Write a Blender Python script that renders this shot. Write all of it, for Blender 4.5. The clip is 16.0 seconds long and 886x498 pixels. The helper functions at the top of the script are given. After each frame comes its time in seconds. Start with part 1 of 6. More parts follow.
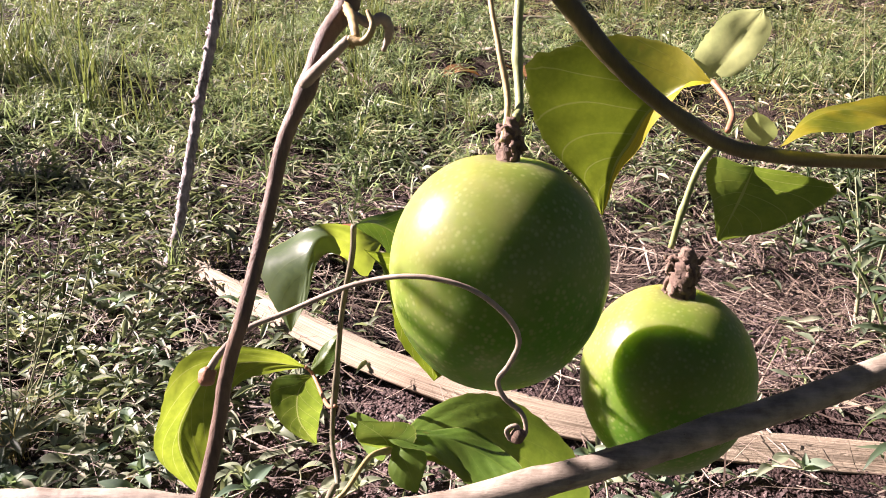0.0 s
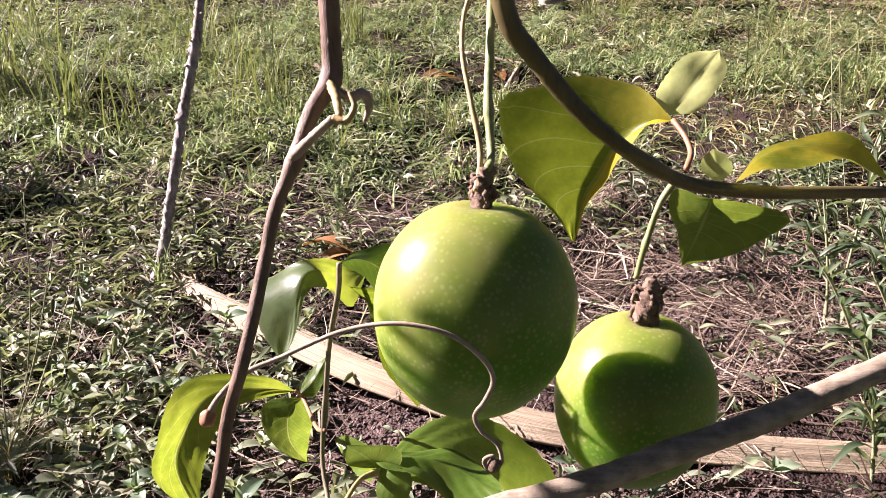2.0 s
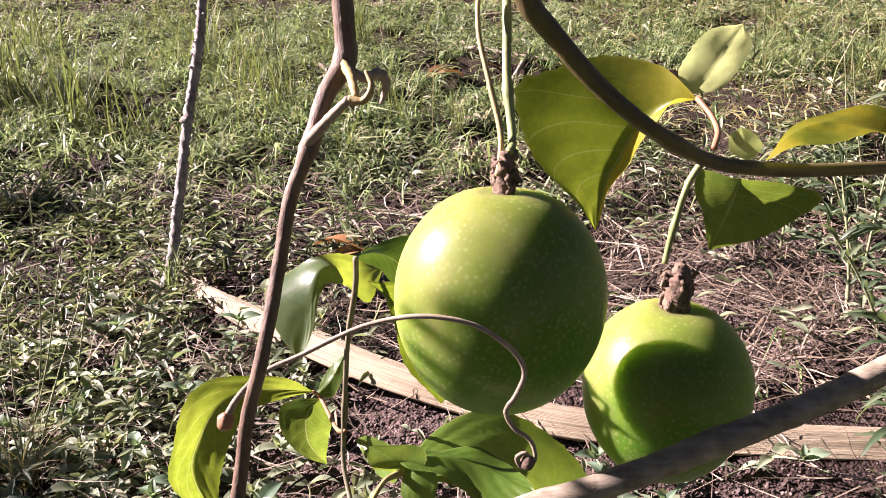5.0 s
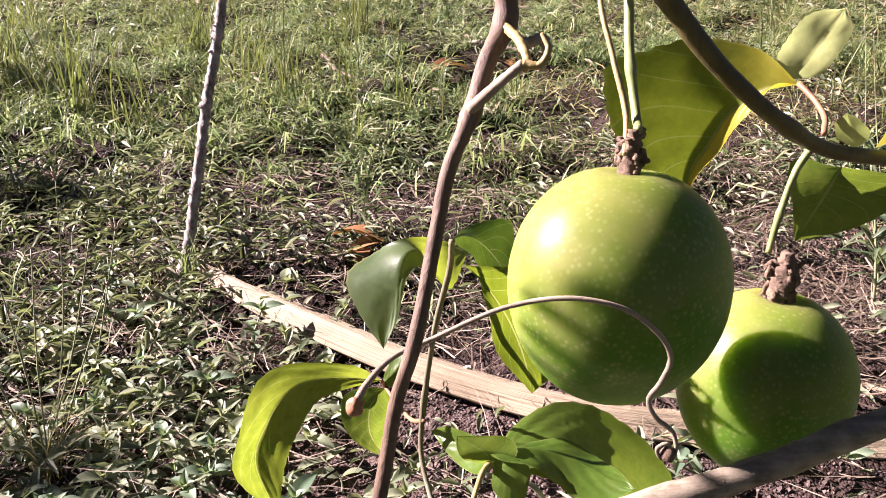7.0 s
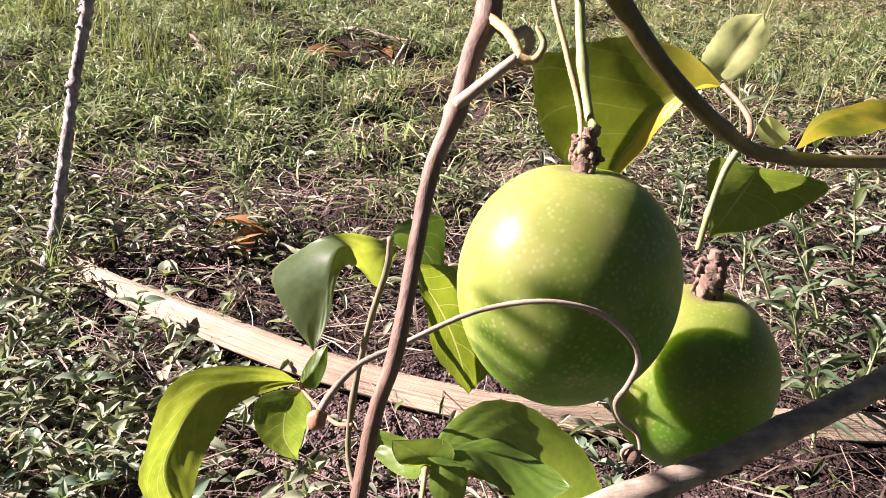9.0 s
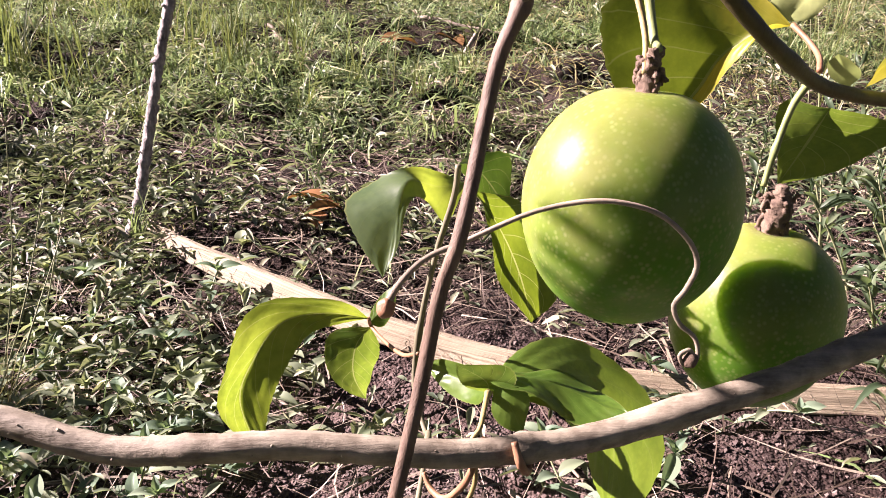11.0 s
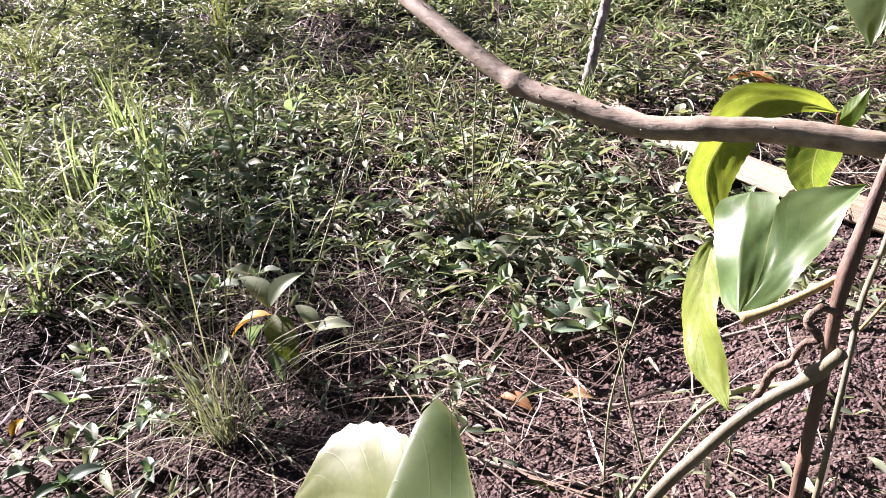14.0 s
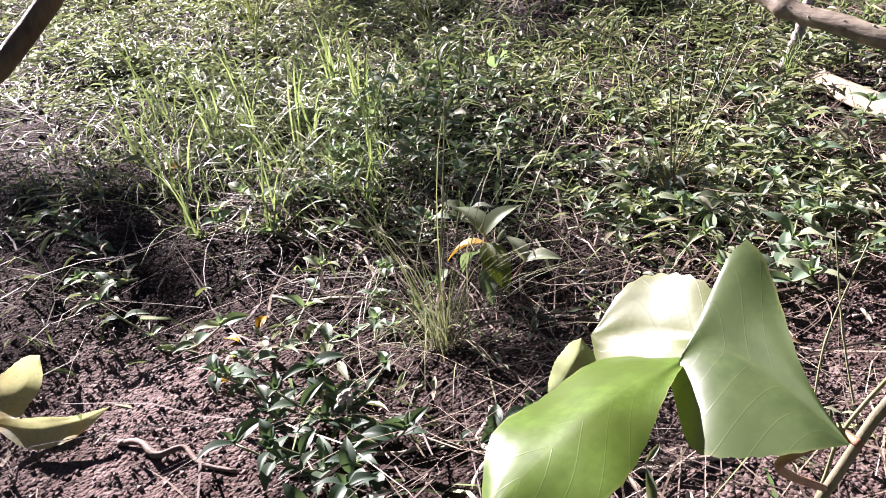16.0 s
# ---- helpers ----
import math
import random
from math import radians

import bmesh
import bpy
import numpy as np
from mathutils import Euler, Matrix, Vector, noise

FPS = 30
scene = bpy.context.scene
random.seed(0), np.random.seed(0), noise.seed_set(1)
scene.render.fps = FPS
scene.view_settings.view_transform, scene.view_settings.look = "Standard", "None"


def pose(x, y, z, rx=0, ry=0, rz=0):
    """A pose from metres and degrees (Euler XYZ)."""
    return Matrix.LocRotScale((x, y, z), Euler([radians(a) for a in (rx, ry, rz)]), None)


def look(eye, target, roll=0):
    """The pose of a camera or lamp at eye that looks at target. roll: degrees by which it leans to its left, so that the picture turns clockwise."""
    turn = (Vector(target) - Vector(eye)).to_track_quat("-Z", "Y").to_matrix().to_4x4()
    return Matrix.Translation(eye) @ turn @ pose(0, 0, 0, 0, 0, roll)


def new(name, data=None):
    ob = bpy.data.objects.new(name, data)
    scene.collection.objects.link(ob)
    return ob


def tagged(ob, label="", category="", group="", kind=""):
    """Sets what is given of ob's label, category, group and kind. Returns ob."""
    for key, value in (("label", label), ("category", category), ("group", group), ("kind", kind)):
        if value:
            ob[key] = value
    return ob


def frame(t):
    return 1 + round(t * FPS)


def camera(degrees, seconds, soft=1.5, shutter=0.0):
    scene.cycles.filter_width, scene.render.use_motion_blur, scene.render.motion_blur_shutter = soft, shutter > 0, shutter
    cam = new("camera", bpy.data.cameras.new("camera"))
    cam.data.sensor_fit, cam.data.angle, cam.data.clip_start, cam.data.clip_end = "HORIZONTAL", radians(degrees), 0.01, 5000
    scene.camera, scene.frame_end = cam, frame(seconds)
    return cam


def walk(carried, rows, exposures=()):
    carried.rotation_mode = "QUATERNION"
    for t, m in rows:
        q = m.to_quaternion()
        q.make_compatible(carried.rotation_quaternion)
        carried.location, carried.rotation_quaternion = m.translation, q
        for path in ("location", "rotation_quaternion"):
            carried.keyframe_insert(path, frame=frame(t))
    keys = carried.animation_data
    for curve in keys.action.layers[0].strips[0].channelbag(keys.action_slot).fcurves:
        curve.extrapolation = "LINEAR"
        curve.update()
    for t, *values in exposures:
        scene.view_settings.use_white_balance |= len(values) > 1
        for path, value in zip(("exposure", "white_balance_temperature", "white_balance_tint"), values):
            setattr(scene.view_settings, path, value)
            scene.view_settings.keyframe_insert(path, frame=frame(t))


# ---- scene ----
cam = camera(56.78, 16.0, soft=0.9)
PATH = [
    (0, (0.0150, 0.0034, 0.4019), (-0.0065, 0.4629, 0.2058), 0.49),
    (0.5, (0.0174, -0.0041, 0.4049), (0.0031, 0.4554, 0.2083), 0.73),
    (1, (0.0133, -0.0110, 0.4136), (0.0017, 0.4485, 0.2168), 0.99),
    (1.5, (0.0148, -0.0109, 0.4192), (0.0038, 0.4484, 0.2219), 0.34),
    (2, (0.0169, -0.0097, 0.4236), (0.0056, 0.4494, 0.2260), -0.13),
    (2.5, (0.0115, -0.0153, 0.4227), (-0.0006, 0.4441, 0.2258), -0.53),
    (3, (0.0138, -0.0150, 0.4226), (-0.0005, 0.4440, 0.2247), -1.51),
    (5.3, (0.0112, 0.0043, 0.4129), (-0.0056, 0.4628, 0.2142), -2.17),
    (5.5, (0.0085, 0.0067, 0.4087), (-0.0096, 0.4652, 0.2100), -2.08),
    (6, (-0.0044, 0.0082, 0.4086), (-0.0220, 0.4661, 0.2086), -1.90),
    (6.5, (-0.0178, 0.0074, 0.4076), (-0.0321, 0.4652, 0.2071), -1.29),
    (7, (-0.0308, 0.0086, 0.4080), (-0.0373, 0.4664, 0.2071), -0.61),
    (7.5, (-0.0369, 0.0109, 0.4111), (-0.0312, 0.4677, 0.2078), 0.04),
    (8, (-0.0498, 0.0122, 0.4148), (-0.0211, 0.4669, 0.2087), 1.27),
    (8.5, (-0.0564, 0.0181, 0.4128), (0.0029, 0.4698, 0.2066), 2.82),
    (8.7, (-0.0563, 0.0219, 0.4097), (0.0187, 0.4717, 0.2048), 3.66),
    (10.8, (-0.0575, 0.0082, 0.3909), (-0.0046, 0.4594, 0.1821), 2.14),
    (11, (-0.0567, 0.0017, 0.3870), (-0.0231, 0.4548, 0.1784), 2.44),
    (11.5, (-0.0554, -0.0092, 0.3767), (-0.0600, 0.4403, 0.1577), 0.78),
    (12, (-0.0574, -0.0176, 0.3714), (-0.0974, 0.4283, 0.1488), -0.43),
    (12.5, (-0.0582, -0.0269, 0.3635), (-0.1336, 0.4121, 0.1363), -1.89),
    (13, (-0.0635, -0.0396, 0.3561), (-0.1770, 0.3877, 0.1226), -3.16),
    (13.5, (-0.0704, -0.0608, 0.3474), (-0.2238, 0.3515, 0.1097), -3.97),
    (14, (-0.0762, -0.0885, 0.3440), (-0.2715, 0.3058, 0.1065), -4.97),
    (14.5, (-0.0887, -0.1046, 0.3440), (-0.3153, 0.2729, 0.1071), -5.07),
    (15, (-0.0945, -0.1211, 0.3365), (-0.3355, 0.2470, 0.0991), -4.71),
    (15.5, (-0.0971, -0.1351, 0.3353), (-0.3529, 0.2214, 0.0957), -5.45),
    (16, (-0.0928, -0.1552, 0.3354), (-0.3641, 0.1903, 0.0965), -6.33),
]
walk(cam, [(t, look(eye, aim, roll)) for t, eye, aim, roll in PATH], [(0, 2.76, 6500, 36), (11, 2.76, 6500, 36), (13, 2.82, 6300, 36), (14.5, 3.06, 6100, 32), (16, 2.93, 6100, 30)])

# ---- sun and sky ----
SUN = Vector((-0.850, 0.214, 0.481)).normalized()
world = bpy.data.worlds.new("sky")
scene.world = world
world.use_nodes = True
sky = world.node_tree.nodes.new("ShaderNodeTexSky")
sky.sky_type = "NISHITA"
sky.sun_disc = False
sky.sun_elevation = math.asin(SUN.z)
sky.sun_rotation = math.atan2(SUN.x, SUN.y)
world.node_tree.links.new(sky.outputs[0], world.node_tree.nodes["Background"].inputs[0])
world.node_tree.nodes["Background"].inputs[1].default_value = 0.007
lamp = bpy.data.lights.new("sun", "SUN")
lamp.energy, lamp.angle, lamp.color = 4.4, radians(0.55), (1.0, 0.94, 0.86)
sun = new("sun", lamp)
sun.matrix_world = look(SUN * 20, (0, 0, 0))


# ---- materials ----
def material(name):
    m = bpy.data.materials.new(name)
    m.use_nodes = True
    nt = m.node_tree
    return m, nt, nt.nodes["Principled BSDF"]


def node(nt, kind, **given):
    n = nt.nodes.new("ShaderNode" + kind)
    for key, value in given.items():
        n.inputs[key].default_value = value
    return n


def ramp(nt, fac, *stops):
    r = nt.nodes.new("ShaderNodeValToRGB")
    while len(r.color_ramp.elements) < len(stops):
        r.color_ramp.elements.new(0.5)
    for e, (at, col) in zip(r.color_ramp.elements, stops):
        e.position, e.color = at, (*col, 1)
    nt.links.new(fac, r.inputs[0])
    return r.outputs[0]


def mix(nt, fac, a, b, how="MIX"):
    n = nt.nodes.new("ShaderNodeMix")
    n.data_type, n.blend_type = "RGBA", how
    for socket, value in ((n.inputs[0], fac), (n.inputs[6], a), (n.inputs[7], b)):
        if isinstance(value, bpy.types.NodeSocket):
            nt.links.new(value, socket)
        else:
            socket.default_value = value if isinstance(value, float) else (*value, 1)
    return n.outputs[2]


def calc(nt, how, a, b=0.0):
    n = nt.nodes.new("ShaderNodeMath")
    n.operation = how
    for socket, value in zip(n.inputs, (a, b)):
        if isinstance(value, bpy.types.NodeSocket):
            nt.links.new(value, socket)
        else:
            socket.default_value = value
    return n.outputs[0]


def noisy(nt, scale, detail=4.0, rough=0.6, stretch=None, space="Object"):
    n = node(nt, "TexNoise", Scale=scale, Detail=detail, Roughness=rough)
    c = nt.nodes.new("ShaderNodeTexCoord")
    if stretch:
        mp = node(nt, "Mapping", Scale=stretch)
        nt.links.new(c.outputs[space], mp.inputs[0])
        nt.links.new(mp.outputs[0], n.inputs["Vector"])
    else:
        nt.links.new(c.outputs[space], n.inputs["Vector"])
    return n.outputs[0]


def relief(nt, bsdf, height, strength, distance):
    b = node(nt, "Bump", Strength=strength, Distance=distance)
    nt.links.new(height, b.inputs["Height"])
    nt.links.new(b.outputs[0], bsdf.inputs["Normal"])
    return b.outputs[0]


def leafy(name, stops, glow_col, sheer=0.4, rough=0.45, by="island", veins=False, patch=None, sheen=0.3, ribs=0.30, margin=None):
    """Foliage: colour varied piece by piece and by noise, light passing through the blade."""
    m, nt, bsdf = material(name)
    if by == "island":
        vary = nt.nodes.new("ShaderNodeNewGeometry").outputs["Random Per Island"]
    else:
        vary = nt.nodes.new("ShaderNodeObjectInfo").outputs["Random"]
    n = noisy(nt, 60.0)
    fac = calc(nt, "ADD", calc(nt, "MULTIPLY", vary, 0.75), calc(nt, "MULTIPLY", n, 0.3))
    if by == "island":
        # dry and lush patches a hand or two across
        fac = calc(nt, "ADD", fac, calc(nt, "MULTIPLY", calc(nt, "SUBTRACT", noisy(nt, 5.0, 3.0), 0.5), 0.55))
    col = ramp(nt, fac, *stops)
    bump = None
    if veins:
        c = nt.nodes.new("ShaderNodeTexCoord")
        sep = nt.nodes.new("ShaderNodeSeparateXYZ")
        nt.links.new(c.outputs["UV"], sep.inputs[0])
        across = calc(nt, "ABSOLUTE", calc(nt, "SUBTRACT", sep.outputs[1], 0.5))
        along = calc(nt, "SUBTRACT", calc(nt, "MULTIPLY", sep.outputs[0], 7.0), calc(nt, "MULTIPLY", across, 4.5))
        side = calc(nt, "ABSOLUTE", calc(nt, "SUBTRACT", calc(nt, "FRACT", along), 0.5))
        rib = calc(nt, "LESS_THAN", across, 0.012)
        vein = calc(nt, "MULTIPLY", calc(nt, "MAXIMUM", calc(nt, "SUBTRACT", 0.035, side), 0.0), 26.0)
        vein = calc(nt, "MINIMUM", calc(nt, "ADD", vein, rib), 1.0)
        fine = node(nt, "TexVoronoi", Scale=420.0)
        nt.links.new(c.outputs["Object"], fine.inputs["Vector"])
        col = mix(nt, calc(nt, "MULTIPLY", vein, ribs), col, (0.26, 0.286, 0.078))
        mottle = ramp(nt, noisy(nt, 230.0, 5.0, 0.65), (0.35, (0.80, 0.83, 0.78)), (0.65, (1.14, 1.12, 1.06)))
        col = mix(nt, 0.8, col, mottle, "MULTIPLY")
        net = ramp(nt, fine.outputs[0], (0.0, (1.06, 1.06, 1.0)), (0.6, (0.90, 0.92, 0.88)))
        col = mix(nt, 0.7, col, net, "MULTIPLY")
        blotch = noisy(nt, 38.0, 3.0)
        pits = node(nt, "TexVoronoi", Scale=110.0)
        nt.links.new(c.outputs["Object"], pits.inputs["Vector"])
        pit = calc(nt, "MULTIPLY", ramp(nt, pits.outputs[0], (0.10, (1, 1, 1)), (0.20, (0, 0, 0))), ramp(nt, noisy(nt, 22.0, 2.0), (0.52, (0, 0, 0)), (0.60, (1, 1, 1))))
        col = mix(nt, calc(nt, "MULTIPLY", pit, 0.55), col, (0.104, 0.065, 0.013))
        rim = ramp(nt, across, (0.474, (0, 0, 0)), (0.492, (1, 1, 1)))
        col = mix(nt, calc(nt, "MULTIPLY", rim, 0.45), col, (0.273, 0.273, 0.091))
        if patch:
            col = mix(nt, ramp(nt, blotch, (0.46, (0, 0, 0)), (0.60, (1, 1, 1))), col, patch)
        if margin:
            # one half and the foot of the blade turning yellow
            worn = calc(nt, "MULTIPLY", noisy(nt, 70.0, 4.0), 0.12)
            half = ramp(nt, calc(nt, "ADD", sep.outputs[1], worn), (0.56, (0, 0, 0)), (0.62, (1, 1, 1)))
            foot = ramp(nt, calc(nt, "ADD", sep.outputs[0], calc(nt, "MULTIPLY", worn, 3.0)), (0.22, (0.75, 0.75, 0.75)), (0.52, (0, 0, 0)))
            yellow = calc(nt, "MAXIMUM", half, foot)
            col = mix(nt, yellow, col, margin)
        bump = calc(nt, "ADD", calc(nt, "MULTIPLY", vein, -0.6), calc(nt, "ADD", calc(nt, "MULTIPLY", fine.outputs[0], 0.25), blotch))
        relief(nt, bsdf, bump, 0.35 if ribs > 0.15 else 0.10, 0.0006)
    nt.links.new(col, bsdf.inputs["Base Color"])
    bsdf.inputs["Roughness"].default_value = rough
    bsdf.inputs["Specular IOR Level"].default_value = 0.65 * sheen
    tr = nt.nodes.new("ShaderNodeBsdfTranslucent")
    tint = mix(nt, 0.8, col, glow_col)
    if veins:
        tint = mix(nt, 0.55, tint, mottle, "MULTIPLY")
        if margin:
            tint = mix(nt, yellow, tint, tuple(1.7 * c for c in margin))
        tint = mix(nt, 0.6, tint, net, "MULTIPLY")
        tint = mix(nt, 0.8, tint, ramp(nt, blotch, (0.38, (0.80, 0.86, 0.72)), (0.62, (1.10, 1.08, 1.0))), "MULTIPLY")
        tint = mix(nt, calc(nt, "MULTIPLY", vein, min(1.0, ribs * 1.6)), tint, (0.559, 0.572, 0.221))
    nt.links.new(tint, tr.inputs[0])
    both = node(nt, "MixShader", Fac=sheer)
    nt.links.new(bsdf.outputs[0], both.inputs[1])
    nt.links.new(tr.outputs[0], both.inputs[2])
    nt.links.new(both.outputs[0], nt.nodes["Material Output"].inputs[0])
    return m


def barky(name, dark, light, patchy=35.0, fibre=(300, 300, 25), rough=0.75, deep=0.0008, spots=0.0, space="Object", lines=0.4):
    m, nt, bsdf = material(name)
    n1, n2 = noisy(nt, patchy, 5.0), noisy(nt, 1.0, 6.0, 0.7, fibre, space)
    fac = calc(nt, "ADD", calc(nt, "MULTIPLY", n1, 1 - lines), calc(nt, "MULTIPLY", n2, lines))
    col = ramp(nt, fac, (0.32, dark), (0.68, light))
    height = calc(nt, "ADD", n1, n2)
    if spots:
        v = node(nt, "TexVoronoi", Scale=spots)
        c = nt.nodes.new("ShaderNodeTexCoord")
        nt.links.new(c.outputs["Object"], v.inputs["Vector"])
        dot = ramp(nt, v.outputs[0], (0.16, (1, 1, 1)), (0.28, (0, 0, 0)))
        col = mix(nt, calc(nt, "MULTIPLY", dot, 0.3), col, tuple(min(1, c * 1.5) for c in light))
        height = calc(nt, "ADD", height, dot)
    nt.links.new(col, bsdf.inputs["Base Color"])
    bsdf.inputs["Roughness"].default_value = rough
    bsdf.inputs["Specular IOR Level"].default_value = 0.3
    relief(nt, bsdf, height, 0.8, deep)
    return m


def rind(name, under, top, pale):
    """Smooth skin of an unripe fruit: green with a yellower crown, pale flecks, a waxy gloss."""
    m, nt, bsdf = material(name)
    c = nt.nodes.new("ShaderNodeTexCoord")
    sep = nt.nodes.new("ShaderNodeSeparateXYZ")
    nt.links.new(c.outputs["Object"], sep.inputs[0])
    # yellower crown; the sunny side's lit hue is painted into the rind too
    lit_side = calc(nt, "SUBTRACT", calc(nt, "MULTIPLY", sep.outputs[2], 10.0), calc(nt, "MULTIPLY", sep.outputs[0], 9.0))
    crown = calc(nt, "ADD", lit_side, calc(nt, "MULTIPLY", noisy(nt, 30.0), 0.85))
    col = mix(nt, ramp(nt, crown, (0.18, (0, 0, 0)), (0.92, (1, 1, 1))), under, top)
    v = node(nt, "TexVoronoi", Scale=480.0)
    nt.links.new(c.outputs["Object"], v.inputs["Vector"])
    fleck = ramp(nt, v.outputs[0], (0.15, (1, 1, 1)), (0.46, (0, 0, 0)))
    some = ramp(nt, noisy(nt, 90.0), (0.34, (0, 0, 0)), (0.60, (1, 1, 1)))
    col = mix(nt, calc(nt, "MULTIPLY", calc(nt, "MULTIPLY", fleck, some), 0.46), col, pale)
    col = mix(nt, calc(nt, "MULTIPLY", ramp(nt, noisy(nt, 55.0, 6.0), (0.42, (0, 0, 0)), (0.72, (1, 1, 1))), 0.24), col, pale)
    nt.links.new(col, bsdf.inputs["Base Color"])
    bsdf.inputs["Roughness"].default_value = 0.40
    bsdf.inputs["Specular IOR Level"].default_value = 0.14
    bsdf.inputs["Coat Weight"].default_value = 0.08
    bsdf.inputs["Coat Roughness"].default_value = 0.055
    bsdf.inputs["Subsurface Weight"].default_value = 0.90
    bsdf.inputs["Subsurface Radius"].default_value = (0.024, 0.032, 0.009)
    bsdf.inputs["Subsurface Scale"].default_value = 1.0
    relief(nt, bsdf, calc(nt, "ADD", noisy(nt, 260.0, 2.0), calc(nt, "MULTIPLY", noisy(nt, 45.0, 2.0), 2.0)), 0.10, 0.0006)
    return m


def earth(name):
    m, nt, bsdf = material(name)
    n1, n2, n3 = noisy(nt, 4.0, 5.0), noisy(nt, 55.0, 8.0, 0.7), noisy(nt, 420.0, 4.0, 0.7)
    fac = calc(nt, "ADD", calc(nt, "MULTIPLY", n1, 0.35), calc(nt, "ADD", calc(nt, "MULTIPLY", n2, 0.4), calc(nt, "MULTIPLY", n3, 0.3)))
    col = ramp(nt, fac, (0.38, (0.0117, 0.00672, 0.00538)), (0.50, (0.0696, 0.047, 0.0412)), (0.66, (0.179, 0.141, 0.128)))
    c = nt.nodes.new("ShaderNodeTexCoord")
    lumps = []
    for size in (170.0, 380.0):
        v = node(nt, "TexVoronoi", Scale=size)
        nt.links.new(c.outputs["Object"], v.inputs["Vector"])
        lumps.append(v)
    shade = nt.nodes.new("ShaderNodeSeparateColor")
    nt.links.new(lumps[1].outputs["Color"], shade.inputs[0])
    col = mix(nt, 0.6, col, ramp(nt, shade.outputs[0], (0.0, (0.55, 0.52, 0.50)), (1.0, (1.3, 1.3, 1.3))), "MULTIPLY")
    # dry, loose soil in three swept patches; elsewhere darkened as shade under the weeds
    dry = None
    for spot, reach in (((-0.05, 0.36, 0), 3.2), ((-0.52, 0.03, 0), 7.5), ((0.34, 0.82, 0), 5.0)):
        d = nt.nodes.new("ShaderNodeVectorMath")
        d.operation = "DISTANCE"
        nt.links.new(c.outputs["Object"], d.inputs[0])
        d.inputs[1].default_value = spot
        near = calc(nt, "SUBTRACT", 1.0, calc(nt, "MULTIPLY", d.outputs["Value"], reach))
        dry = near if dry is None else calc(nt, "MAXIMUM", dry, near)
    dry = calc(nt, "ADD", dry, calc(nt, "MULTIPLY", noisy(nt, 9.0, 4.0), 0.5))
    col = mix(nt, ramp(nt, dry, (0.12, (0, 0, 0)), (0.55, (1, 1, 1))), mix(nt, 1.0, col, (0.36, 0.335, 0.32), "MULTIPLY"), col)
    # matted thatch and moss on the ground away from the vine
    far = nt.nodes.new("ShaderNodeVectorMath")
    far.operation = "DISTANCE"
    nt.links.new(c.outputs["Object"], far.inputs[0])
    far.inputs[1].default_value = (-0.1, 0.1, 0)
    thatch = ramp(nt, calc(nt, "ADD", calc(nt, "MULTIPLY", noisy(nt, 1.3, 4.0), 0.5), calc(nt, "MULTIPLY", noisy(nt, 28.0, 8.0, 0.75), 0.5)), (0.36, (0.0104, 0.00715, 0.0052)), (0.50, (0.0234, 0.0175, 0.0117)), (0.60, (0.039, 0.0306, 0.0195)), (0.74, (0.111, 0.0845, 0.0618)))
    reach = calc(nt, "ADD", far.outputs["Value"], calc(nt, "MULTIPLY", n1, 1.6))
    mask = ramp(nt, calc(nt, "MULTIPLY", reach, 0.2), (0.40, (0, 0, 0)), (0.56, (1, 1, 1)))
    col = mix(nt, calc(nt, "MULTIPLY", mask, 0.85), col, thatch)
    nt.links.new(col, bsdf.inputs["Base Color"])
    bsdf.inputs["Roughness"].default_value = 0.95
    bsdf.inputs["Specular IOR Level"].default_value = 0.1
    knobs = calc(nt, "ADD", calc(nt, "MULTIPLY", lumps[0].outputs[0], -1.1), calc(nt, "MULTIPLY", lumps[1].outputs[0], -1.0))
    relief(nt, bsdf, calc(nt, "ADD", knobs, calc(nt, "ADD", calc(nt, "MULTIPLY", n2, 0.6), calc(nt, "MULTIPLY", n3, 0.5))), 1.0, 0.0026)
    return m


def straws(name, *stops, by="island"):
    m, nt, bsdf = material(name)
    if by == "island":
        vary = nt.nodes.new("ShaderNodeNewGeometry").outputs["Random Per Island"]
    else:
        vary = nt.nodes.new("ShaderNodeObjectInfo").outputs["Random"]
    fac = calc(nt, "ADD", calc(nt, "MULTIPLY", vary, 0.8), calc(nt, "MULTIPLY", noisy(nt, 120.0), 0.2))
    nt.links.new(ramp(nt, fac, *stops), bsdf.inputs["Base Color"])
    bsdf.inputs["Roughness"].default_value = 0.7
    bsdf.inputs["Specular IOR Level"].default_value = 0.3
    relief(nt, bsdf, noisy(nt, 700.0, 3.0), 0.5, 0.0006)
    return m


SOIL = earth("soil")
VINE_LEAF = leafy("vine_leaf", ((0.1, (0.0488, 0.0975, 0.013)), (0.9, (0.0845, 0.143, 0.0195))), (0.273, 0.377, 0.0455), 0.38, 0.42, "object", True, (0.104, 0.15, 0.0195), 0.32)
# lighter copy of the vine leaf, with sunlight put into its colour
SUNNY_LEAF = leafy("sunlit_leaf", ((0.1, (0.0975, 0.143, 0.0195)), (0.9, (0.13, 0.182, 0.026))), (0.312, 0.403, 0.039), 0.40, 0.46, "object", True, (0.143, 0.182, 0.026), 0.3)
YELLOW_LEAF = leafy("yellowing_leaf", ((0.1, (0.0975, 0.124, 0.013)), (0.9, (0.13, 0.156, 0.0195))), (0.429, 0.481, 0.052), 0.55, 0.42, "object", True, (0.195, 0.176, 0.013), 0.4)
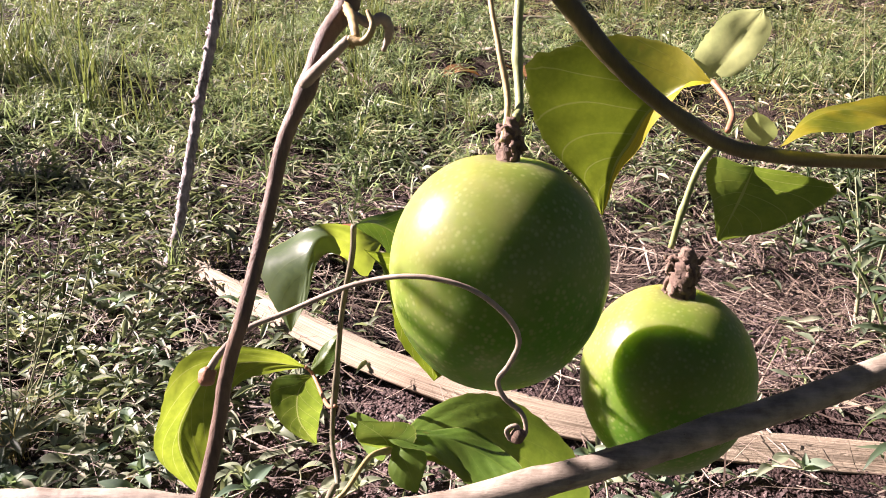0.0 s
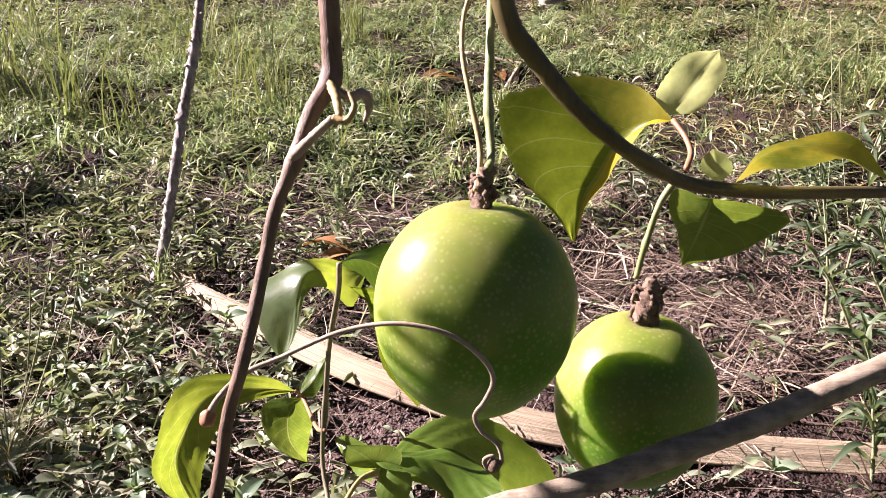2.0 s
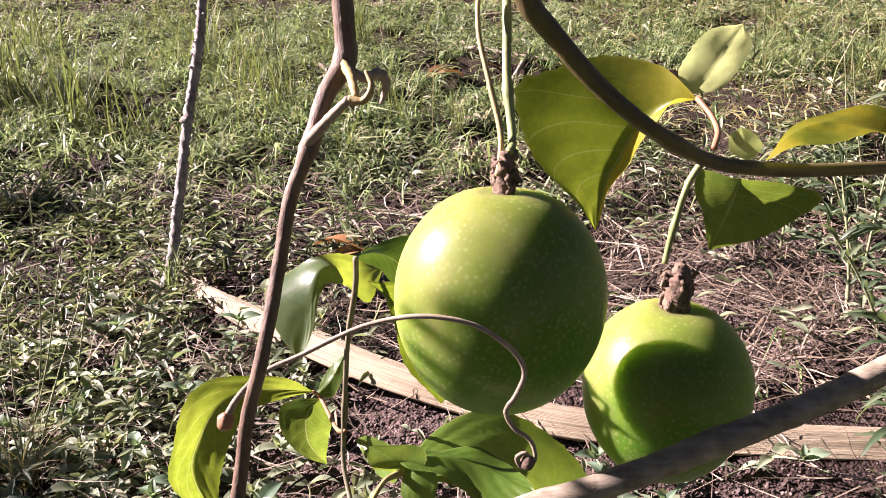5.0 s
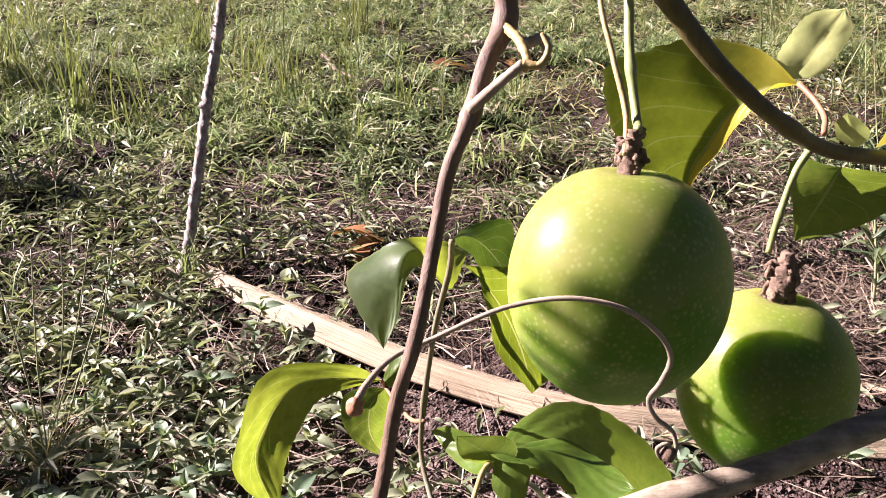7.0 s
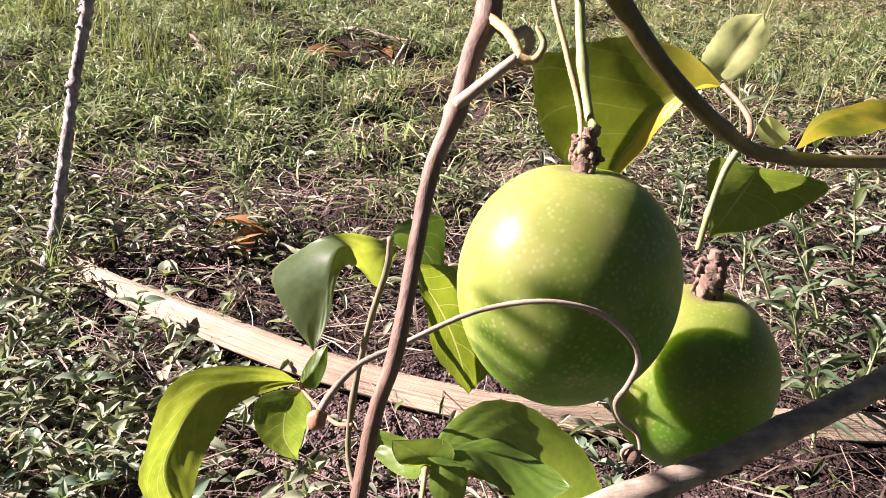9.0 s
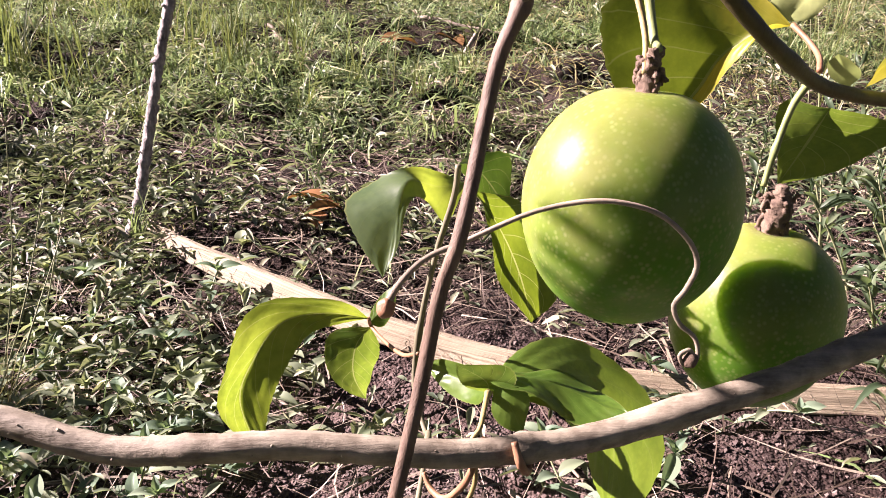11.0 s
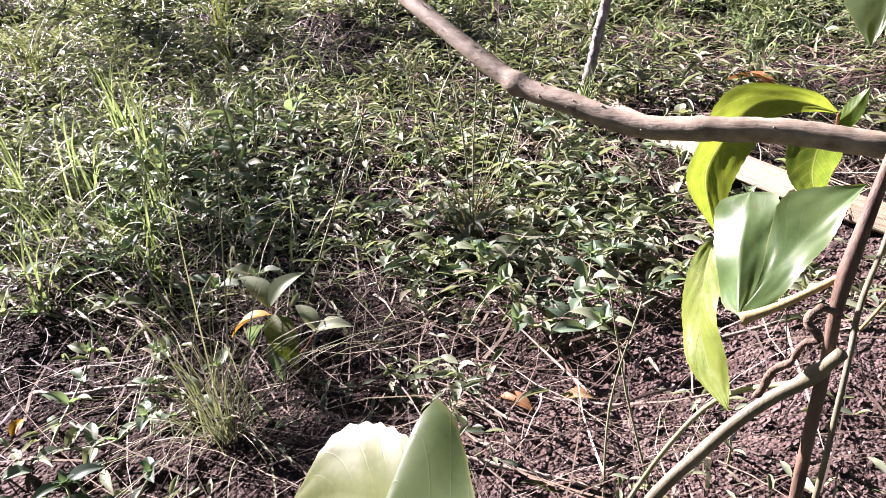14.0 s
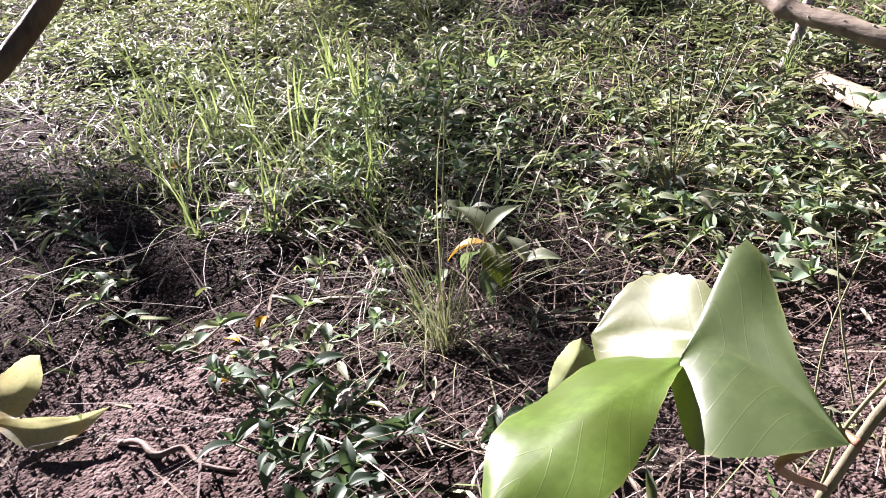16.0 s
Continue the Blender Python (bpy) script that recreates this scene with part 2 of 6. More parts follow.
# two pale leaf colours that carry the sunlight falling through the blades
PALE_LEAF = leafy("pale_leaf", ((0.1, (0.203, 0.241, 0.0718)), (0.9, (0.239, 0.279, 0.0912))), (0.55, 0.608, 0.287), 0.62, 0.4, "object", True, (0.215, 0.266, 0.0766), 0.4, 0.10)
NOTCHED_LEAF = leafy("pale_notched_leaf", ((0.1, (0.146, 0.177, 0.0646)), (0.9, (0.172, 0.205, 0.0821))), (0.396, 0.448, 0.258), 0.62, 0.4, "object", True, (0.155, 0.196, 0.0689), 0.4, 0.10)
DEEP_LEAF = leafy("deep_green_leaf", ((0.1, (0.0455, 0.078, 0.00975)), (0.9, (0.065, 0.0975, 0.013))), (0.221, 0.299, 0.0195), 0.40, 0.45, "object", True, (0.0585, 0.091, 0.013), 0.3)
LIMP_LEAF = leafy("limp_pale_leaf", ((0.1, (0.247, 0.254, 0.137)), (0.9, (0.299, 0.299, 0.176))), (0.598, 0.572, 0.325), 0.40, 0.5, "object", True, (0.338, 0.273, 0.078), 0.3)
MARGIN_LEAF = leafy("yellow_margin_leaf", ((0.1, (0.0618, 0.0943, 0.00975)), (0.9, (0.0845, 0.12, 0.013))), (0.26, 0.338, 0.026), 0.52, 0.4, "object", True, (0.0715, 0.111, 0.013), 0.4, 0.18, (0.273, 0.234, 0.0195))
# darker copy of the vine leaf; its shade is put into the colour
SHADED_LEAF = leafy("shaded_leaf", ((0.1, (0.0228, 0.065, 0.013)), (0.9, (0.039, 0.091, 0.0195))), (0.163, 0.293, 0.0195), 0.12, 0.35, "object", True, (0.0325, 0.078, 0.013), 0.5)
GLOSS_LEAF = leafy("glossy_leaf", ((0.1, (0.0488, 0.0975, 0.026)), (0.9, (0.0715, 0.13, 0.039))), (0.273, 0.377, 0.0325), 0.26, 0.40, "object", True, (0.078, 0.13, 0.039), 1.0, 0.04)
SAGE_LEAF = leafy("sage_leaf", ((0.1, (0.0618, 0.101, 0.0455)), (0.9, (0.0845, 0.127, 0.0618))), (0.364, 0.455, 0.039), 0.42, 0.36, "object", True, (0.078, 0.117, 0.052), 0.7, 0.06)
SHEEN_LEAF = leafy("sheeny_leaf", ((0.1, (0.0598, 0.096, 0.0338)), (0.9, (0.0808, 0.12, 0.0442))), (0.239, 0.343, 0.0624), 0.38, 0.40, "object", True, (0.078, 0.117, 0.0416), 0.8, 0.06)
WEED = leafy("weed_leaf", ((0.14, (0.0211, 0.0317, 0.0189)), (0.32, (0.0811, 0.105, 0.0647)), (0.66, (0.218, 0.251, 0.165)), (0.98, (0.353, 0.295, 0.211))), (0.339, 0.427, 0.151), 0.26, 0.42, "island", sheen=0.20)
WEED_NEAR = leafy("weed_leaf_near", ((0.0, (0.0586, 0.0996, 0.0622)), (0.55, (0.124, 0.177, 0.116)), (1.0, (0.239, 0.293, 0.195))), (0.287, 0.423, 0.137), 0.28, 0.50, "object", sheen=0.20)
WEED_DARK = leafy("dark_weed_leaf", ((0.0, (0.0182, 0.0377, 0.0221)), (0.55, (0.0358, 0.0618, 0.0377)), (1.0, (0.0715, 0.101, 0.0618))), (0.182, 0.299, 0.0975), 0.22, 0.50, "object", sheen=0.30)
LANCE_LEAF = leafy("lance_leaf", ((0.0, (0.026, 0.0468, 0.0234)), (0.55, (0.0553, 0.0813, 0.0423)), (1.0, (0.13, 0.159, 0.091))), (0.221, 0.325, 0.091), 0.24, 0.45, "object", sheen=0.4)
WEED_PALE = leafy("pale_weed_leaf", ((0.0, (0.122, 0.159, 0.0936)), (1.0, (0.235, 0.264, 0.171))), (0.429, 0.494, 0.182), 0.34, 0.42, "object", sheen=0.25)
MID_LEAF = leafy("mid_green_leaf", ((0.1, (0.0673, 0.129, 0.0175)), (0.9, (0.0999, 0.17, 0.0263))), (0.246, 0.351, 0.041), 0.42, 0.36, "object", True, (0.0702, 0.117, 0.0175), 0.7, 0.07)
HERB = leafy("herb_leaf", ((0.20, (0.0106, 0.0146, 0.00798)), (0.36, (0.072, 0.0939, 0.0532)), (0.66, (0.226, 0.249, 0.156)), (0.95, (0.372, 0.312, 0.226))), (0.302, 0.375, 0.121), 0.18, 0.48, "island", sheen=0.22)
GRASS = leafy("grass_blade", ((0.28, (0.0143, 0.0247, 0.0078)), (0.38, (0.0748, 0.127, 0.0423)), (0.66, (0.195, 0.26, 0.107)), (0.95, (0.351, 0.305, 0.182))), (0.342, 0.455, 0.14), 0.28, 0.42, "island", sheen=0.22)
TURF = leafy("turf_blade", ((0.20, (0.026, 0.0423, 0.0143)), (0.40, (0.0943, 0.146, 0.0618)), (0.72, (0.215, 0.28, 0.137)), (0.95, (0.351, 0.325, 0.202))), (0.328, 0.455, 0.16), 0.32, 0.40, "island", sheen=0.28)
STALKY = leafy("tall_grass_blade", ((0.15, (0.0228, 0.0325, 0.0117)), (0.45, (0.0845, 0.12, 0.039)), (0.72, (0.182, 0.189, 0.078)), (0.95, (0.26, 0.189, 0.117))), (0.273, 0.338, 0.078), 0.22, 0.5, "island", sheen=0.25)
DRY_GRASS = leafy("dry_grass_blade", ((0.0, (0.13, 0.146, 0.052)), (0.5, (0.24, 0.221, 0.0975)), (1.0, (0.351, 0.28, 0.163))), (0.358, 0.312, 0.091), 0.3, 0.5, "island", sheen=0.3)
WIRY = leafy("wiry_grass_blade", ((0.0, (0.0975, 0.12, 0.0585)), (0.55, (0.176, 0.189, 0.104)), (1.0, (0.286, 0.234, 0.143))), (0.26, 0.299, 0.117), 0.22, 0.5, "island", sheen=0.3)
STRAW = straws("dry_straw", (0.0, (0.0234, 0.0156, 0.0111)), (0.4, (0.0715, 0.0488, 0.0338)), (0.75, (0.176, 0.137, 0.0975)), (1.0, (0.403, 0.351, 0.28)))
TWIG = straws("dry_twig", (0.0, (0.065, 0.0403, 0.0292)), (0.5, (0.176, 0.13, 0.0975)), (1.0, (0.325, 0.28, 0.221)), by="object")
CLOD = straws("soil_crumb", (0.0, (0.0279, 0.0171, 0.0143)), (0.6, (0.0838, 0.0569, 0.0485)), (1.0, (0.167, 0.128, 0.111)))
DEAD = leafy("dead_leaf", ((0.0, (0.182, 0.078, 0.0325)), (0.5, (0.234, 0.13, 0.052)), (1.0, (0.293, 0.208, 0.104))), (0.325, 0.163, 0.039), 0.2, 0.6, "object")
GOLD = leafy("golden_leaf", ((0.0, (0.358, 0.195, 0.013)), (1.0, (0.423, 0.273, 0.0325))), (0.455, 0.26, 0.0195), 0.3, 0.5, "object")
BARK = barky("vine_bark", (0.0488, 0.0292, 0.0189), (0.176, 0.117, 0.0813), 60.0, (500, 500, 40), 0.6, 0.0006)
BRANCH_BARK = barky("branch_bark", (0.078, 0.058, 0.038), (0.328, 0.285, 0.212), 130.0, (60, 420, 420), 0.65, 0.0005)
GREEN_STEM = barky("green_stem", (0.124, 0.133, 0.0585), (0.26, 0.273, 0.156), 70.0, (600, 600, 50), 0.5, 0.0003)
STALK_SKIN = barky("fruit_stalk_skin", (0.111, 0.143, 0.039), (0.247, 0.273, 0.111), 70.0, (600, 600, 50), 0.5, 0.0003)
VINE_STEM = barky("olive_vine_stem", (0.0488, 0.0358, 0.0143), (0.111, 0.091, 0.0358), 40.0, (400, 400, 60), 0.45, 0.0004)
TENDRIL_SKIN = barky("dry_tendril", (0.176, 0.133, 0.0943), (0.338, 0.28, 0.208), 90.0, (600, 600, 600), 0.7, 0.0003)
GOLD_STEM = barky("yellow_stem", (0.234, 0.163, 0.0585), (0.358, 0.286, 0.13), 80.0, (600, 600, 60), 0.55, 0.0003)
GREY_STEM = barky("grey_green_stem", (0.0845, 0.0748, 0.0423), (0.189, 0.172, 0.111), 60.0, (500, 500, 60), 0.6, 0.0004)
RED_STEM = barky("reddish_petiole", (0.195, 0.0845, 0.0455), (0.312, 0.176, 0.0975), 90.0, (600, 600, 60), 0.5, 0.0003)
HUSK = barky("dried_husk", (0.0455, 0.0273, 0.0195), (0.215, 0.15, 0.104), 180.0, (300, 300, 300), 0.85, 0.0012)
STICK = barky("stake_bark", (0.055, 0.038, 0.034), (0.44, 0.395, 0.375), 90.0, (420, 420, 45), 0.85, 0.0016)
SHEATH = barky("dry_stalk", (0.0783, 0.0507, 0.0272), (0.414, 0.352, 0.242), 14.0, (7, 46, 1), 0.75, 0.0020, space="UV", lines=0.75)
CLODDY = barky("pale_litter", (0.293, 0.26, 0.195), (0.488, 0.455, 0.39), 40.0, (60, 60, 60), 0.8, 0.001)
RIND_A = rind("rind_large", (0.050, 0.152, 0.0085), (0.150, 0.150, 0.036), (0.26, 0.285, 0.13))
RIND_B = rind("rind_small", (0.052, 0.156, 0.0080), (0.150, 0.153, 0.035), (0.25, 0.28, 0.115))


# ---- helpers of this place ----
rng = np.random.default_rng(7)
TABLE = rng.random((256, 256))


def grain(x, y, scale, shift=0):
    """Smooth noise over the plan, 0 to 1, in patches of about 1 / scale metres."""
    u, v = np.asarray(x) * scale + 31.7 + shift, np.asarray(y) * scale + 57.3 + 2 * shift
    i, j = np.floor(u).astype(int), np.floor(v).astype(int)
    a, b = u - i, v - j
    a, b = a * a * (3 - 2 * a), b * b * (3 - 2 * b)
    at = lambda p, q: TABLE[p % 256, q % 256]
    return (at(i, j) * (1 - a) + at(i + 1, j) * a) * (1 - b) + (at(i, j + 1) * (1 - a) + at(i + 1, j + 1) * a) * b


def tussocks(x, y):
    """Low uneven tussocks, 0 in the hollows and 1 on top."""
    n = 0.65 * grain(x, y, 8.5, 15) + 0.35 * grain(x, y, 19, 18)
    return np.clip((n - 0.36) * 3.4, 0, 1)


def ground_z(x, y):
    x, y = np.asarray(x, float), np.asarray(y, float)
    z = 0.030 * (grain(x, y, 3.1) - 0.5) + 0.016 * (grain(x, y, 13, 5) - 0.5) + 0.007 * (grain(x, y, 45, 9) - 0.5)
    z += 0.004 * (grain(x, y, 110, 3) - 0.5)
    rough = np.maximum(np.clip((y - 0.86) / 0.3, 0, 1), 0.6 * np.clip((-0.52 - x) / 0.15, 0, 1) * np.clip((y - 0.24) / 0.1, 0, 1))
    z = z + 0.034 * rough * (tussocks(x, y) - 0.4)
    edge = np.maximum.reduce([x - 1.6, -2.0 - x, y - 5.8, -0.75 - y])
    return z * np.clip(1 - edge / 0.15, 0, 1)


def bump_at(x, y, cx, cy, sx, sy):
    return np.exp(-(((x - cx) / sx) ** 2 + ((y - cy) / sy) ** 2))


def mesh_object(name, verts, faces, mat, parent=None, smooth=True, uv=None):
    me = bpy.data.meshes.new(name)
    me.from_pydata([tuple(map(float, v)) for v in verts] if not isinstance(verts, np.ndarray) else verts.tolist(), [], faces)
    me.materials.append(mat)
    me.polygons.foreach_set("use_smooth", [smooth] * len(me.polygons))
    if uv is not None:
        layer = me.uv_layers.new(name="UVMap")
        idx = np.zeros(len(me.loops), int)
        me.loops.foreach_get("vertex_index", idx)
        layer.data.foreach_set("uv", np.asarray(uv, float)[idx].ravel())
    me.update()
    ob = new(name, me)
    if parent:
        ob.parent = parent
    return ob


def part(name, bm, mat, parent, label=""):
    me = bpy.data.meshes.new(name)
    bm.to_mesh(me)
    bm.free()
    me.materials.append(mat)
    me.polygons.foreach_set("use_smooth", [True] * len(me.polygons))
    ob = new(name, me)
    ob.parent = parent
    return tagged(ob, label)


def thing(name, label, category, place=(0, 0, 0), group=""):
    ob = new(name)
    ob.empty_display_size = 0.01
    ob.location = place
    return tagged(ob, label, category, group)


def spline(points, steps):
    """A smooth curve through the points."""
    p = [Vector(q) for q in points]
    p = [2 * p[0] - p[1]] + p + [2 * p[-1] - p[-2]]
    out = []
    for k in range(1, len(p) - 2):
        a, b, c, d = p[k - 1 : k + 3]
        for n in range(steps):
            t = n / steps
            out.append(0.5 * (2 * b + (c - a) * t + (2 * a - 5 * b + 4 * c - d) * t * t + (3 * b - a - 3 * c + d) * t ** 3))
    return out + [p[-2]]


def tube(bm, points, radii, sides=10, steps=8, rough=0.06, knots=(), seed=1):
    """A round stem along the points, with swollen knots at (place along 0..1, swelling, length)."""
    line = spline(points, steps)
    rnd = random.Random(seed)
    rings, up = [], Vector((0.31, 0.17, 0.93))
    for k, q in enumerate(line):
        way = (line[min(k + 1, len(line) - 1)] - line[max(k - 1, 0)]).normalized()
        side = way.cross(up).normalized()
        up = side.cross(way).normalized()
        u = k / (len(line) - 1)
        r = float(np.interp(u, np.linspace(0, 1, len(radii)), radii))
        for at, swell, span in knots:
            r *= 1 + swell * math.exp(-(((u - at) / span) ** 2))
        ring = []
        for s in range(sides):
            a = 2 * math.pi * s / sides
            rr = r * (1 + rough * (rnd.random() - 0.5) * 2)
            ring.append(bm.verts.new(q + rr * (math.cos(a) * side + math.sin(a) * up)))
        rings.append(ring)
    for a, b in zip(rings, rings[1:]):
        for s in range(sides):
            bm.faces.new((a[s], a[(s + 1) % sides], b[(s + 1) % sides], b[s]))
    bm.faces.new(rings[0][::-1])
    bm.faces.new(rings[-1])
    return bm


def blade_patch(verts, faces, uv, base, mid, tip, l1, l2, r1, r2, seed=0, serrate=0.007, cup=0.10, long=26, wide=8, quilt=1.0):
    """One lobe of a leaf: the two half-blades span from the midrib to their edges."""
    rnd = random.Random(seed)
    base, mid, tip = Vector(base), Vector(mid), Vector(tip)
    ctrl = 2 * mid - (base + tip) / 2
    edges = []
    for e1, e2 in ((l1, l2), (r1, r2)):
        line = spline([base, Vector(e1), Vector(e2), tip], 24)
        gaps = [0.0]
        for a, b in zip(line, line[1:]):
            gaps.append(gaps[-1] + (b - a).length)
        edges.append((line, gaps))
    first = len(verts)
    phase = rnd.random() * 6
    for k in range(long + 1):
        u = k / long
        m = (1 - u) ** 2 * base + 2 * u * (1 - u) * ctrl + u * u * tip
        row = []
        outer = []
        for line, gaps in edges:
            want = u * gaps[-1]
            n = max(i for i, g in enumerate(gaps) if g <= want + 1e-9)
            n = min(n, len(line) - 2)
            f = (want - gaps[n]) / max(1e-9, gaps[n + 1] - gaps[n])
            outer.append(line[n].lerp(line[n + 1], f))
        size = (tip - base).length
        for s in range(-wide, wide + 1):
            w = abs(s) / wide
            e = outer[0] if s < 0 else outer[1]
            if abs(s) == wide and 0 < k < long:
                e = e + (e - m) * serrate * (4 if k % 2 else -2)
            span = e - m
            along = (2 * (1 - u) * (ctrl - base) + 2 * u * (tip - ctrl))
            nrm = along.cross(span)
            nrm = nrm.normalized() if nrm.length > 1e-9 else Vector((0, 0, 1))
            if s < 0:
                nrm = -nrm
            lift = cup * span.length * w * (1 - w) * 1.6
            lift += 0.022 * size * w * math.sin(u * 13 + phase + (0 if s < 0 else 2)) * math.sin(math.pi * u)
            lift += 0.010 * size * w * noise.noise((u * 5 + seed, s * 0.35, seed * 1.7))
            lift += 0.0040 * quilt * size * w * (1 - w) * math.sin((u * 7 - w * 2.2) * 6.28)
            verts.append(m + span * w + nrm * lift)
            uv.append((u, 0.5 + 0.5 * s / wide))
    n = 2 * wide + 1
    for k in range(long):
        for s in range(n - 1):
            a = first + k * n + s
            faces.append((a, a + 1, a + n + 1, a + n))


def vine_leaf(parent, mat, label, *lobes, seed=0, serrate=0.007, cup=0.10, quilt=1.0):
    verts, faces, uv = [], [], []
    for k, lobe in enumerate(lobes):
        blade_patch(verts, faces, uv, *lobe, seed=seed + k, serrate=serrate, cup=cup, quilt=quilt)
    return tagged(mesh_object("leaf", verts, faces, mat, parent, uv=uv), label)


def even(line, count):
    """Points at even steps along a smooth curve through the given ones."""
    path = spline(line, 16)
    gaps = np.concatenate([[0], np.cumsum([(b - a).length for a, b in zip(path, path[1:])])])
    want = np.linspace(0, gaps[-1], count)
    xyz = np.array([tuple(p) for p in path])
    return [Vector(q) for q in np.stack([np.interp(want, gaps, xyz[:, k]) for k in range(3)], 1)]


def arched_leaf(parent, mat, label, base, mid, left, right, tip, seed, serrate=0.006, cup=0.08, quilt=0.005, long=40, wide=9):
    """A leaf that bends along its midrib: smooth curves give the midrib and the two edges, all from base to tip."""
    rib, edges = even([base, *mid, tip], long + 1), [even([base, *line, tip], long + 1) for line in (left, right)]
    verts, faces, uv = [], [], []
    size = (Vector(tip) - Vector(base)).length
    for k in range(long + 1):
        u = k / long
        m = rib[k]
        way = rib[min(k + 1, long)] - rib[max(k - 1, 0)]
        for s in range(-wide, wide + 1):
            w = abs(s) / wide
            span = edges[0 if s < 0 else 1][k] - m
            nrm = way.cross(span) * (-1 if s < 0 else 1)
            nrm = nrm.normalized() if nrm.length > 1e-9 else Vector((0, 0, 1))
            lift = cup * span.length * w * (1 - w) * 1.6
            lift += 0.012 * size * w * math.sin(u * 15 + seed + (0 if s < 0 else 2)) * math.sin(math.pi * u)
            lift += 0.010 * size * w * noise.noise((u * 6 + seed, s * 0.35, seed * 1.7))
            lift += quilt * size * (w * (1 - w)) ** 0.7 * math.sin((u * 7 - w * 2.2) * 6.28)
            out = 1.0 + (serrate * (3 if k % 2 else -2) if w == 1 and 0 < k < long else 0)
            verts.append(m + span * w * out + nrm * lift)
            uv.append((u, 0.5 + 0.5 * s / wide))
    n = 2 * wide + 1
    for k in range(long):
        for s in range(n - 1):
            a = k * n + s
            faces.append((a, a + 1, a + n + 1, a + n))
    return tagged(mesh_object("leaf", verts, faces, mat, parent, uv=uv), label)


# ---- ground ----
def ground_sheet():
    near = np.concatenate([-np.geomspace(300, 2.2, 26), np.linspace(-2.1, 1.7, 330), np.geomspace(1.8, 300, 28)])
    deep = np.concatenate([-np.geomspace(300, 0.9, 24), np.linspace(-0.8, 2.2, 300), np.linspace(2.22, 6, 90), np.geomspace(6.2, 300, 24)])
    gx, gy = np.meshgrid(near, deep)
    v = np.stack([gx.ravel(), gy.ravel(), ground_z(gx, gy).ravel()], 1)
    n, rows = len(near), len(deep)
    k = (np.arange(rows - 1)[:, None] * n + np.arange(n - 1)[None]).ravel()
    f = np.stack([k, k + 1, k + n + 1, k + n], 1)
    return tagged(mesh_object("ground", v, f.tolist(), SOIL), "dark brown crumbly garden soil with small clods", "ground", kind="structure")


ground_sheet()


def scatter(count, density, near=-0.2, far=0.6):
    """Random places on a band of the plan from near to far, kept by a density between 0 and 1."""
    xs, ys, left = [], [], count
    while left > 0:
        n = count * 3
        y = near + (far - near) * rng.random(n)
        lo = np.where(y < 1.5, -(1.05 + 1.35 * np.maximum(y, 0)), -(0.4 + 0.66 * y))
        hi = 0.32 + 0.64 * np.maximum(y, 0)
        x = -3.4 + rng.random(n) * (3.8 + 0.64 * far)
        keep = (x > lo) & (x < hi) & (rng.random(n) < density(x, y))
        xs.append(x[keep][:left]), ys.append(y[keep][:left])
        left -= len(xs[-1])
    return np.concatenate(xs), np.concatenate(ys)


BANDS = ((-0.2, 0.6), (0.6, 1.35), (1.35, 4.8))


def spread(counts, density):
    got = [scatter(n, density, *band) for n, band in zip(counts, BANDS) if n]
    return np.concatenate([g[0] for g in got]), np.concatenate([g[1] for g in got])


LAID = [(-0.300, 0.832), (-0.250, 0.788), (-0.197, 0.745), (-0.090, 0.661), (-0.004, 0.608), (0.078, 0.570), (0.150, 0.553), (0.230, 0.540), (0.330, 0.530), (0.460, 0.518), (0.60, 0.515)]


def beside_stalk(x, y):
    """1 away from the long dry stalk, 0 on it."""
    line = np.interp(x, [p[0] for p in LAID], [p[1] for p in LAID], left=9, right=9)
    return (np.abs(y - 0.004 - line) > 0.040).astype(float)


def bare(x, y):
    """How far the soil is swept bare."""
    b = 1.7 * bump_at(x, y, -0.03, 0.36, 0.20, 0.12) + 1.1 * bump_at(x, y, -0.55, 0.05, 0.20, 0.14) + 0.7 * bump_at(x, y, -0.66, 0.20, 0.14, 0.07) + 0.8 * bump_at(x, y, 0.36, 0.82, 0.16, 0.16)
    b += 0.75 * bump_at(x, y, -0.30, 1.10, 0.25, 0.08) + 0.75 * bump_at(x, y, 0.15, 0.75, 0.15, 0.10) + 0.6 * bump_at(x, y, -0.24, 0.37, 0.14, 0.06)
    b += 0.7 * bump_at(x, y, -0.72, 0.26, 0.09, 0.05) + 0.7 * bump_at(x, y, 0.15, 1.95, 0.35, 0.12) + 0.7 * bump_at(x, y, -0.9, 1.2, 0.4, 0.05)
    return np.clip(b + 0.8 * np.clip((grain(x, y, 6.5, 8) - 0.62) * 6, 0, 1) + 0.7 * bump_at(x, y, -0.40, 0.27, 0.10, 0.06), 0, 1)


def weed_density(x, y):
    d = 0.06 + 0.94 * np.clip((grain(x, y, 9, 2) - 0.44) * 5.5, 0, 1)
    d *= np.clip((y - 0.10) / 0.35, 0.05, 1) * (1 - 0.97 * bare(x, y)) * np.clip(1.5 - 0.5 * y, 0.10, 1)
    return d * np.where(x > 0.1, 0.35, 1.0) * beside_stalk(x, y) * (1 + 0.6 * bump_at(x, y, -0.25, 0.70, 0.2, 0.12))


def grass_density(x, y):
    d = np.clip((y - 0.60) / 0.6, 0.03, 1) * (0.03 + 0.97 * tussocks(x, y) ** 1.3)
    return d * (1 - 0.9 * bare(x, y)) * np.where((x > 0.2) & (y < 1.8), 0.4, 1.0) * beside_stalk(x, y)


